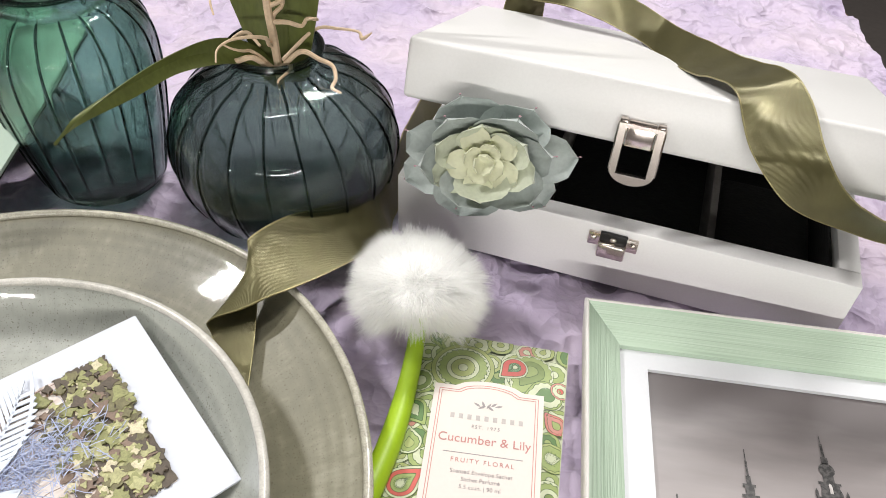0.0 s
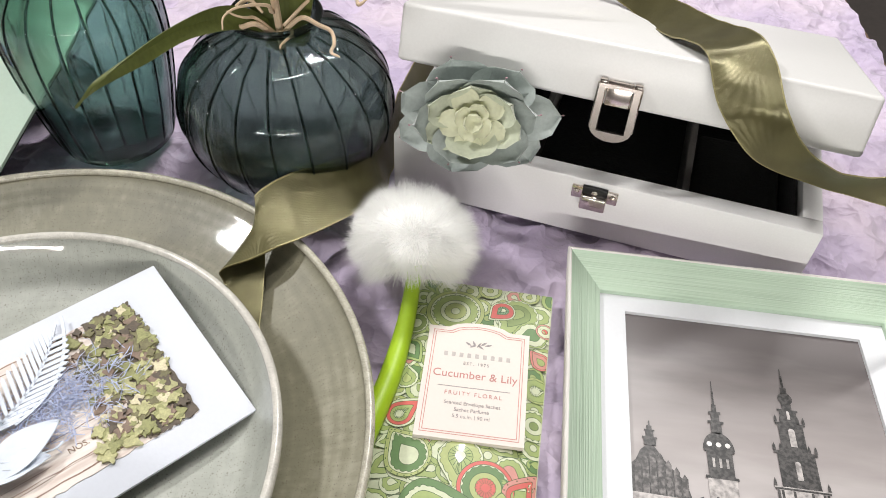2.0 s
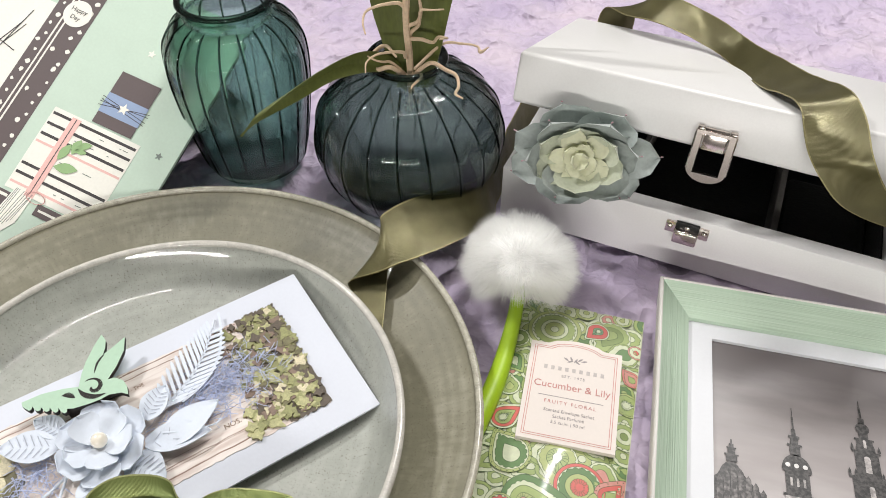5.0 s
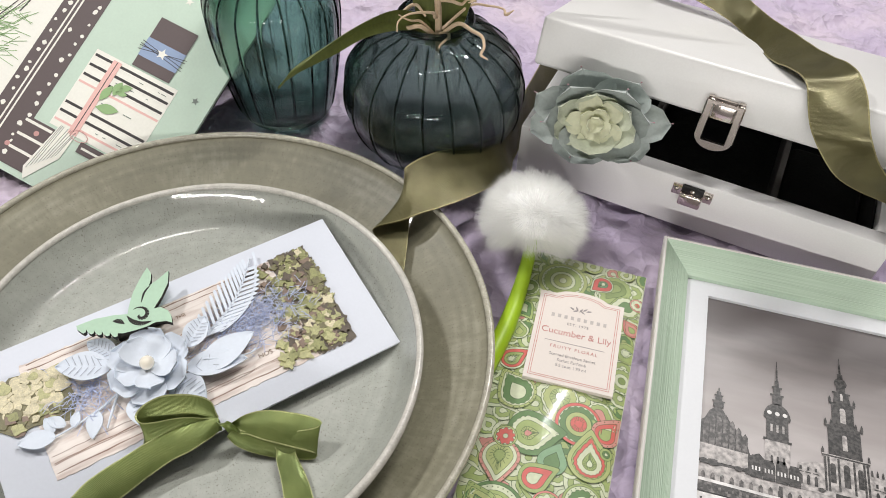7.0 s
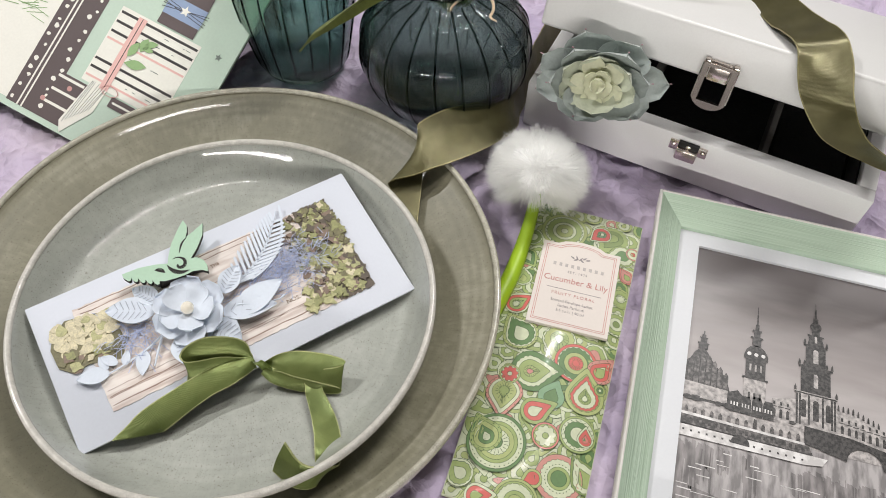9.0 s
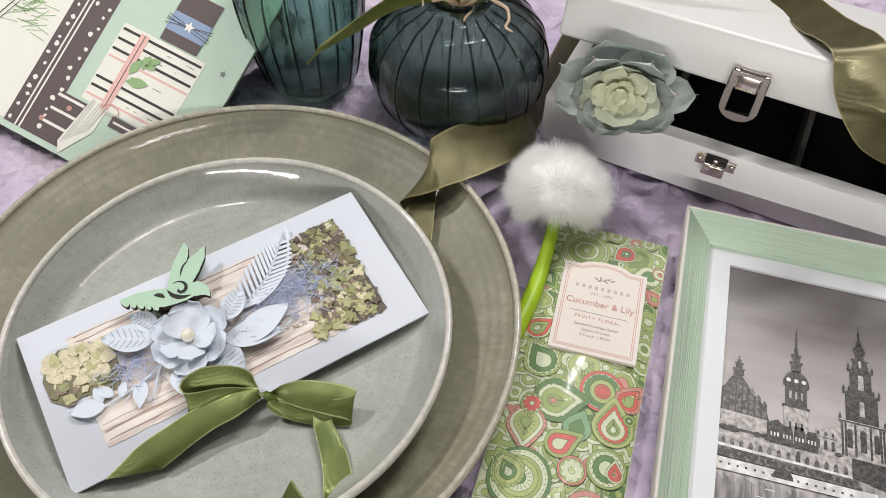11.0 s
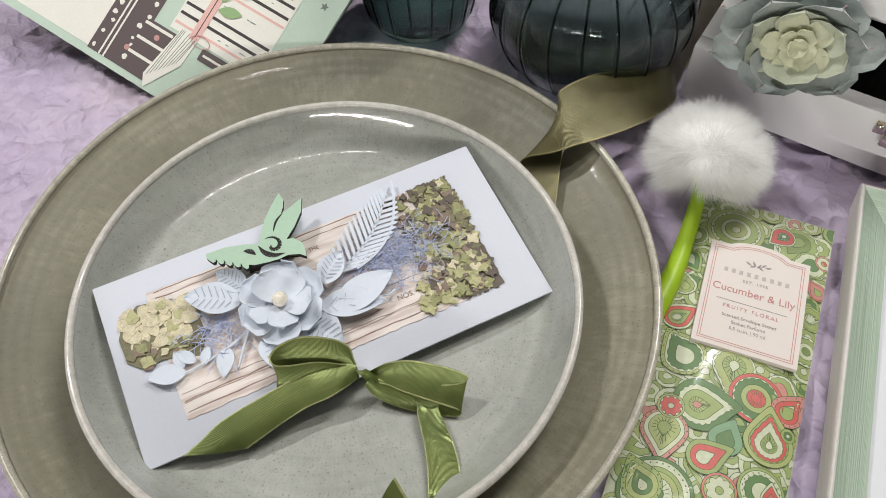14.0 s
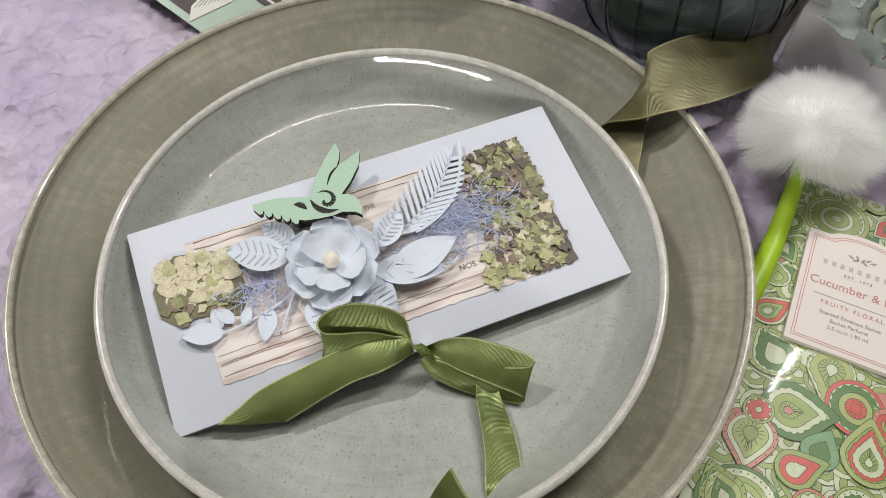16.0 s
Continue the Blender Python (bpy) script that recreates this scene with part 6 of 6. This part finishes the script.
    for x, y, turn, l in ((-0.0640, -0.0112, 165, 0.0150), (-0.0590, -0.0085, 130, 0.0090), (-0.0560, -0.0110, 60, 0.0075), (-0.0455, -0.0085, -115, 0.0125), (-0.0640, -0.0090, 100, 0.0080)):
        bm, lines = heart_leaf(l, l * 0.58, 1, 0.0008)
        lines.free()
        leaf = part("paper_leaf", bm, PETAL, ob)
        leaf.matrix_local = pose(x, y, 0.0020, 0, 0, turn)
    # two-layered flower
    def petal(length, width, rise):
        bm = bmesh.new()
        rows = []
        for i in range(9):
            s = i / 8
            half = width / 2 * (0.25 + 0.75 * math.sin(min(1, s * 1.35) * math.pi / 2)) * math.sqrt(max(0.0, 1 - max(0, (s - 0.70) / 0.30) ** 2.4)) + 0.0002
            rows.append([bm.verts.new((length * s, half * f, rise * s ** 1.5 + 0.10 * width * f * f * s + (0.0008 * math.sin(3 * f) * s))) for f in (-1, -0.66, -0.33, 0, 0.33, 0.66, 1)])
        for a, b in zip(rows, rows[1:]):
            for k in range(6):
                bm.faces.new((a[k], b[k], b[k + 1], a[k + 1]))
        bm.normal_update()
        bmesh.ops.solidify(bm, geom=bm.faces[:], thickness=0.0003)
        return bm
    for count, l, wd, rise, z, turn in ((6, 0.0195, 0.0160, 0.0014, 0.0040, 12), (5, 0.0142, 0.0126, 0.0032, 0.0060, 40)):
        for k in range(count):
            p = part("flower_petal", petal(l * rng.uniform(0.94, 1.05), wd * rng.uniform(0.95, 1.08), rise * rng.uniform(0.6, 1.3)), PETAL, ob)
            p.matrix_local = pose(-0.0187, -0.0002, z + 0.0005 * (k % 2), rng.uniform(-10, 10), rng.uniform(-8, 3), turn + 360 * k / count)
    bm = bmesh.new()
    bmesh.ops.create_uvsphere(bm, u_segments=20, v_segments=14, radius=0.0033, matrix=Matrix.Translation((-0.0187, -0.0004, 0.0095)))
    part("pearl_bead", bm, PEARL, ob, "cream pearl bead")
    # cut wooden bird
    upper = ((-39.8, 31.8), (-31.7, 31.5), (-23.4, 29.3), (-18, 27), (-15.3, 32), (-12.1, 36.9), (-6.5, 43.1), (-1.6, 47.6), (-1, 43.5), (-2.4, 40), (-4.3, 37.2), (0.7, 38.8), (6.7, 41.1), (3.9, 34.5), (-1.4, 28.6), (-6.5, 24.3),
             (-3.8, 23.7), (-1.3, 20.4), (-0.9, 16.9), (-1.8, 13), (-3.9, 15.2), (-8.5, 16.9), (-12.5, 16.6), (-17.3, 17.1), (-22.8, 18.2))
    body = [(x * 0.001, y * 0.001) for x, y in upper]
    for k in range(5):
        x, y = -25.0 - 2.9 * k, 18.9 + 2.15 * k
        body += [((x - u) * 0.001, (y + v) * 0.001) for u, v in ((0.0, 0.5), (0.5, -0.9), (1.6, -1.0), (2.5, 0.4))]
    body.append((-0.0400, 0.0298))
    bm = plate_of(body, 0.0078, 0.0104)
    for f in bm.faces:
        f.material_index = 0 if len(f.verts) > 6 else 1
    bird = part("bird", bm, [MINT_WOOD, BURNT_EDGE], ob, "mint painted laser-cut wooden bird", smooth=False)
    bm = bmesh.new()

    def stroke(line, wide):
        n = len(line) - 1
        for i, (a, b) in enumerate(zip(line, line[1:])):
            d = Vector((b[0] - a[0], b[1] - a[1], 0))
            s = Vector((-d.y, d.x, 0)).normalized()
            p, q = s * (0.0001 + wide * math.sin(math.pi * i / n)), s * (0.0001 + wide * math.sin(math.pi * (i + 1) / n))
            bm.faces.new([bm.verts.new((x, y, 0.01048)) for x, y in ((a[0] - p.x, a[1] - p.y), (b[0] - q.x, b[1] - q.y), (b[0] + q.x, b[1] + q.y), (a[0] + p.x, a[1] + p.y))])
    stroke([(-0.0130 + (0.0003 + 0.00076 * a) * math.cos(a + 2.4), 0.0238 + (0.0003 + 0.00076 * a) * math.sin(a + 2.4)) for a in (0.42 * k for k in range(15))], 0.00085)
    stroke([tuple(q) for q in spline([(-0.0185, 0.0262), (-0.0172, 0.0222), (-0.0140, 0.0192), (-0.0095, 0.0183)], 5)], 0.0011)
    stroke([tuple(q) for q in spline([(-0.0250, 0.0264), (-0.0225, 0.0252), (-0.0208, 0.0226)], 5)], 0.0011)
    stroke([tuple(q) for q in spline([(-0.0105, 0.0300), (-0.0075, 0.0345), (-0.0035, 0.0372)], 5)], 0.0004)
    bm.normal_update()
    part("scroll_cut", bm, BURNT_EDGE, bird, "dark cut scroll", smooth=False)
    part("bird_foot", box((0.022, 0.004, 0.0074), (-0.0150, 0.0225, 0.0041), 0.0006), BURNT_EDGE, bird)
    return ob


greeting_envelope()


def env_point(u, v, h):
    return ENV @ Vector((u / 1000, v / 1000, h / 1000))


def env_way(u, v, h):
    return ENV.to_3x3() @ Vector((u, v, h))


def bow():
    def run(rows):
        return [(env_point(*p), env_way(*s), wd) for p, s, wd in rows]
    loop_l = run([((-1.2, -39.6, 4.5), (0.08, 0.53, 0.84), 0.30), ((-3.9, -34.2, 7.0), (0.55, 0.46, 0.69), 0.62), ((-9.7, -30.1, 8.5), (0.21, 0.66, 0.72), 0.86), ((-18.4, -26.6, 9.0), (0.16, 0.69, 0.71), 0.96), ((-26.8, -25.2, 8.2), (0.18, 0.62, 0.77), 0.92), ((-31.6, -27.4, 7.3), (0.15, 0.62, 0.78), 0.88),
                  ((-31.4, -31.0, 6.2), (0.15, 0.62, 0.78), 0.86), ((-26.0, -33.6, 5.6), (0.12, 0.66, 0.75), 0.84), ((-15.0, -36.0, 5.0), (0.1, 0.7, 0.7), 0.7), ((-1.5, -41.0, 3.8), (0.1, 0.7, 0.7), 0.35)])
    loop_r = run([((2.0, -44.6, 4.0), (0.31, 0.72, 0.62), 0.26), ((8.4, -47.3, 5.5), (0.31, 0.73, 0.62), 0.60), ((15.0, -51.7, 6.5), (0.50, 0.64, 0.58), 0.86), ((24.3, -59.4, 6.2), (0.46, 0.70, 0.55), 0.98), ((30.4, -64.8, 5.4), (0.45, 0.72, 0.53), 1.0), ((32.9, -67.6, 4.2), (0.48, 0.68, 0.55), 0.98),
                  ((30.6, -68.4, 2.6), (0.50, 0.66, 0.55), 0.95), ((24.0, -65.0, 1.4), (0.50, 0.66, 0.55), 0.85), ((14.0, -58.6, 0.6), (0.60, 0.60, 0.50), 0.72), ((4.6, -51.0, 0.8), (0.8, 0.4, 0.4), 0.52), ((0.8, -45.6, 2.4), (0.8, 0.3, 0.4), 0.32)])
    tail_l = run([((-2.2, -41.0, 5.0), (0.35, 0.86, 0.37), 0.40), ((-8.3, -40.3, 5.4), (0.31, 0.95, 0.05), 0.74), ((-16.1, -39.9, 5.0), (0.07, 1.0, 0.05), 0.84), ((-27.2, -39.5, 3.6), (-0.06, 0.99, 0.09), 0.84), ((-42.2, -41.1, 1.8), (-0.10, 0.98, 0.12), 0.92), ((-53.7, -42.8, 0.6), (-0.37, 0.92, 0.16), 0.98), ((-58.9, -44.3, -0.2), (-0.81, 0.59, 0.17), 1.12), ((-63.9, -45.6, -1.2), (-0.94, 0.27, 0.17), 1.45)])
    tail_r = run([((8.0, -52.0, 1.4), (0.90, -0.3, 0.2), 0.40), ((18.0, -61.0, 0.8), (0.92, -0.35, 0.0), 0.50), ((17.2, -67.6, 0.7), (0.96, -0.28, 0.0), 0.58), ((15.6, -80.2, 1.2), (0.90, -0.44, 0.0), 0.76), ((12.7, -90.6, 2.8), (0.84, -0.54, 0.0), 0.84), ((8.8, -99.4, 6.4), (0.85, -0.50, 0.09), 0.82), ((5.6, -105.0, 11.0), (0.82, -0.44, 0.25), 0.74), ((2.6, -107.6, 15.0), (0.45, 0.05, 0.85), 0.72),
                  ((-1.6, -107.6, 16.6), (0.15, 0.45, 0.88), 0.84), ((-5.6, -104.9, 16.5), (0.20, 0.62, 0.76), 0.98), ((-9.0, -99.4, 15.5), (0.40, 0.61, 0.68), 1.06), ((-11.3, -91.2, 14.5), (0.62, 0.37, 0.69), 1.06)])
    ob = thing("ribbon_bow", Matrix(), "shiny green satin bow tied at the edge of the envelope", "bow")
    for name, rows in (("loop", loop_l), ("loop", loop_r), ("tail", tail_l), ("tail", tail_r)):
        band = part(name, strip(rows, 0.0148, steps=12), GREEN_SATIN, ob)
        part("edge", strip(rows, 0.0148, steps=12, inset=0.022, outset=0.015), GREEN_EDGE, band, "glittering edge thread")
    knot = run([((-0.6, -39.6, 2.6), (0.85, -0.5, 0.0), 0.34), ((-0.9, -41.0, 6.0), (0.85, -0.5, 0.1), 0.36), ((0.4, -43.6, 7.4), (0.85, -0.5, 0.1), 0.38), ((1.8, -46.0, 5.6), (0.85, -0.5, 0.0), 0.34), ((2.4, -46.8, 2.0), (0.85, -0.5, 0.0), 0.32)])
    part("knot", strip(knot, 0.0148, thick=0.0012, steps=8), GREEN_KNOT, ob)


bow()


# ---- easel card standing behind the plate ----
PAD_COL = dict((n, surface("card_" + n, c, 0.62, vary=0.04, scale=60, bump=0.03)) for n, c in (
    ("mint", (0.50, 0.62, 0.52)), ("brown", (0.10, 0.075, 0.075)), ("cream", (0.78, 0.77, 0.70)), ("ink", (0.04, 0.035, 0.035)), ("pink", (0.74, 0.46, 0.42)), ("rose", (0.52, 0.28, 0.26)), ("leaf", (0.27, 0.42, 0.19)), ("blue", (0.26, 0.34, 0.50)), ("star", (0.17, 0.20, 0.18)), ("black", (0.02, 0.02, 0.02))))


def easel_card():
    m = frame_of((-0.3581, 0.2434, 0.0155), (0.9473, -0.2492, -0.2014), (0.3162, 0.8288, 0.4617))
    ob = thing("easel_card", m, "mint scrapbook card with dotted brown band and striped patches, leaning", "greeting card")
    right, left, top, start = 0.1326, -0.070, 0.185, 0.046
    edge = []
    for k in range(24):
        a = start + (right - start) * k / 23
        b = 0.0
        while b < 0.12:
            p = m @ Vector((a, b, 0))
            if math.hypot(p.x + 0.1545, p.y - 0.136) > 0.1432:
                break
            b += 0.0005
        edge.append((a, b))
    board = [(left, 0.0)] + edge + [(right, top), (left, top)]
    part("board", plate_of(board, -0.0022, 0.0), [PAD_COL["mint"]], ob, smooth=False)
    part("board_back", plate_of([(x - 0.0004, y + 0.0006) for x, y in board], -0.0040, -0.0024), PAD_COL["black"], ob, "black backing", smooth=False)
    foot = Vector((0.050, 0.150, -0.004))
    low = m.inverted() @ Vector(((m @ foot).x + 0.02, (m @ foot).y + 0.055, 0.0))
    bm = bmesh.new()
    vs = [bm.verts.new(v) for v in (foot + Vector((-0.05, 0, 0)), foot + Vector((0.05, 0, 0)), low + Vector((0.05, 0, 0)), low + Vector((-0.05, 0, 0)))]
    bm.faces.new(vs)
    bm.normal_update()
    bmesh.ops.solidify(bm, geom=bm.faces[:], thickness=0.0018)
    part("easel_leg", bm, PAD_COL["black"], ob, smooth=False)

    def low_edge(a):
        return 0.0 if a < start else float(np.interp(a, [e[0] for e in edge], [e[1] for e in edge])) + 0.0006

    def trim(o):
        """Keep a printed shape on the board where its lower edge is cut."""
        if max(b - low_edge(a) for a, b in o) < 0.0012:
            return None
        if min(b - low_edge(a) for a, b in o) >= 0:
            return o
        out = []
        for (a, b), (c, d) in zip(o, o[1:] + o[:1]):
            n = max(1, int(math.hypot(c - a, d - b) / 0.003))
            out += [(a + (c - a) * k / n, b + (d - b) * k / n) for k in range(n)]
        return [(a, max(b, low_edge(a))) for a, b in out]

    def lay_each(name, outlines, level, key, label=""):
        for o in outlines:
            if trim(o):
                lay(name, [o], level, key, label)

    def lay(name, outlines, level, key, label=""):
        bm = bmesh.new()
        for o in outlines:
            o = trim(o)
            if not o:
                continue
            plate_of(o, 0.00002 + level * 0.00008, 0.00010 + level * 0.00008, bm)
        return part(name, bm, PAD_COL[key], ob, label, smooth=False)
    mm = 0.001

    def bar(x0, y0, x1, y1, t):
        d = Vector((x1 - x0, y1 - y0)).normalized()
        n = Vector((-d.y, d.x)) * t / 2
        return [((x0 - n.x) * mm, (y0 - n.y) * mm), ((x1 - n.x) * mm, (y1 - n.y) * mm), ((x1 + n.x) * mm, (y1 + n.y) * mm), ((x0 + n.x) * mm, (y0 + n.y) * mm)]

    def R(x0, y0, x1, y1):
        return rect(x0 * mm, y0 * mm, x1 * mm, y1 * mm)

    def star(cx, cy, r, inner=0.45):
        return [((cx + r * (1 if k % 2 == 0 else inner) * math.sin(math.pi * k / 5)) * mm, (cy + r * (1 if k % 2 == 0 else inner) * math.cos(math.pi * k / 5)) * mm) for k in range(10)]
    rng = random.Random(4)
    lay("white_panel", [R(-66, 5, 14.4, 150)], 0, "cream")
    lay("dotted_band", [R(14.4, 4, 41, 165), R(40.98, 4, 57, 36)], 1, "brown", "dark brown band")
    dots = []
    for j in range(22):
        for i in range(3):
            x, y, r = 18 + 9.2 * i + rng.uniform(-1.6, 1.6), 9 + 7.2 * j + rng.uniform(-2, 2), rng.uniform(1.0, 1.7)
            if 20.5 < x < 28.5:
                continue
            dots.append([((x + r * (0.75 + 0.5 * rng.random()) * math.cos(a)) * mm, (y + r * (0.75 + 0.5 * rng.random()) * math.sin(a)) * mm) for a in (2 * math.pi * k / 8 for k in range(8))])
    lay_each("white_dot", dots, 2, "cream")
    lay_each("white_line", [R(22.2, 4, 23.3, 163), R(25.2, 4, 26.3, 163), R(37, 32.6, 56, 34.4), R(37, 23.2, 56.5, 25), R(37, 14.0, 57, 15.8)], 3, "cream")
    lay_each("pink_dot", [[((x + 1.7 * math.cos(a)) * mm, (y + 1.7 * math.sin(a)) * mm) for a in (2 * math.pi * k / 12 for k in range(12))] for x, y in ((48, 28.5), (35.5, 15.5))], 4, "rose")
    lay("striped_patch", [R(51, 38, 109.6, 92)], 2, "cream", "cream patch with black and pink stripes")
    lay_each("black_stripe", [R(52, y - 0.85, 108.5, y + 0.85) for y in (88.4, 81.6, 74.7, 54.6, 48.6)], 3, "ink")
    lay_each("pink_stripe", [R(52, y - 0.7, 108.8, y + 0.7) for y in (69.5, 42.5)], 3, "pink")
    lay("small_print", [R(x, y, x + rng.uniform(1, 4), y + 0.45) for x, y in ((rng.uniform(72, 102), rng.choice((85, 78, 63, 45))) for k in range(14))], 4, "star")
    lay("pink_strip", [R(64.2, 38, 70.2, 90.5)], 5, "pink", "translucent pink strip")
    lay("dark_line", [R(67.0, 40, 67.5, 90)], 6, "ink")
    lay("brown_patch", [R(75.4, 93.2, 102.0, 128.2)], 5, "brown", "brown patch with blue band")
    lay("blue_band", [R(75.2, 100.5, 102.2, 113.5)], 6, "blue")
    lay("twine", [bar(73, 110, 104.5, 105, 0.4), bar(73, 106.5, 104.5, 108.5, 0.4), bar(73, 108, 104.5, 103, 0.4), bar(73, 104, 104.5, 110.5, 0.4)], 7, "ink")
    lay("white_star", [star(88.7, 107.2, 3.8)], 8, "cream")
    lay_each("green_leaf", [[((cx + l * (t - 0.5) * math.cos(a) - wd * math.sin(math.pi * t) * sg * math.sin(a)) * mm, (cy + l * (t - 0.5) * math.sin(a) + wd * math.sin(math.pi * t) * sg * math.cos(a)) * mm) for sg, ts in ((-1, (0, 0.2, 0.4, 0.6, 0.8)), (1, (1.0, 0.8, 0.6, 0.4, 0.2))) for t in ts] for cx, cy, l, wd, a in ((77.6, 61.6, 15, 3.2, 0.25), (71.5, 70, 12, 2.8, 1.35), (76.5, 75.5, 10, 3.2, 1.5), (80.5, 78, 9, 2.2, 0.5), (80, 74, 8, 1.8, 0.1))], 8, "leaf")
    lay("straw_patch", [[(56 * mm, 1 * mm), (69 * mm, 22 * mm), (70 * mm, 40 * mm), (58 * mm, 40 * mm), (52 * mm, 8 * mm)]], 4, "cream")
    lay_each("straw_line", [bar(54 + 1.7 * k, 8 + 2.0 * k, 58.5 + 1.5 * k + rng.uniform(-1, 1.5), 40, 0.35) for k in range(8)], 5, "star")
    lay("straw_bow", [bar(72 + 6 * math.cos(a), 39 + 3.2 * math.sin(a), 72 + 6 * math.cos(a + 0.5), 39 + 3.2 * math.sin(a + 0.5), 0.45) for a in (0.5 * k for k in range(13))], 9, "rose")
    lay("dark_tab", [R(75, 30, 92, 37)], 3, "brown")
    lay_each("tab_line", [R(77, 32.8, 92, 34.2)], 4, "cream")
    lay("small_star", [star(122.4, 91, 2.6)], 1, "star")
    lay("small_star", [star(85, 145, 2.8)], 1, "cream")
    lay("round_sticker", [[((30 + 9 * math.cos(a)) * mm, (149 + 9 * math.sin(a)) * mm) for a in (2 * math.pi * k / 28 for k in range(28))]], 5, "cream")
    for text, y in (("Happy", 151.3), ("Day", 146.2)):
        words(text, 0.0042, (0.030, y * mm, 0.0006), PAD_COL["ink"], ob, 0)
    needles = []
    for k in range(60):
        x, y = -26 + rng.uniform(0, 28), 58 + rng.uniform(0, 32)
        a = rng.uniform(-0.3, 1.2)
        needles.append(bar(x, y, x + 11 * math.cos(a), y + 11 * math.sin(a), 0.4))
    lay_each("pine_needle", needles, 2, "leaf")
    lay_each("ink_twig", [bar(-32, 40, 2, 130, 0.6), bar(-29, 40, 5, 130, 0.45), bar(-20, 118, 8, 112, 0.6), bar(-6, 90, 4, 140, 0.6)], 3, "ink")


easel_card()
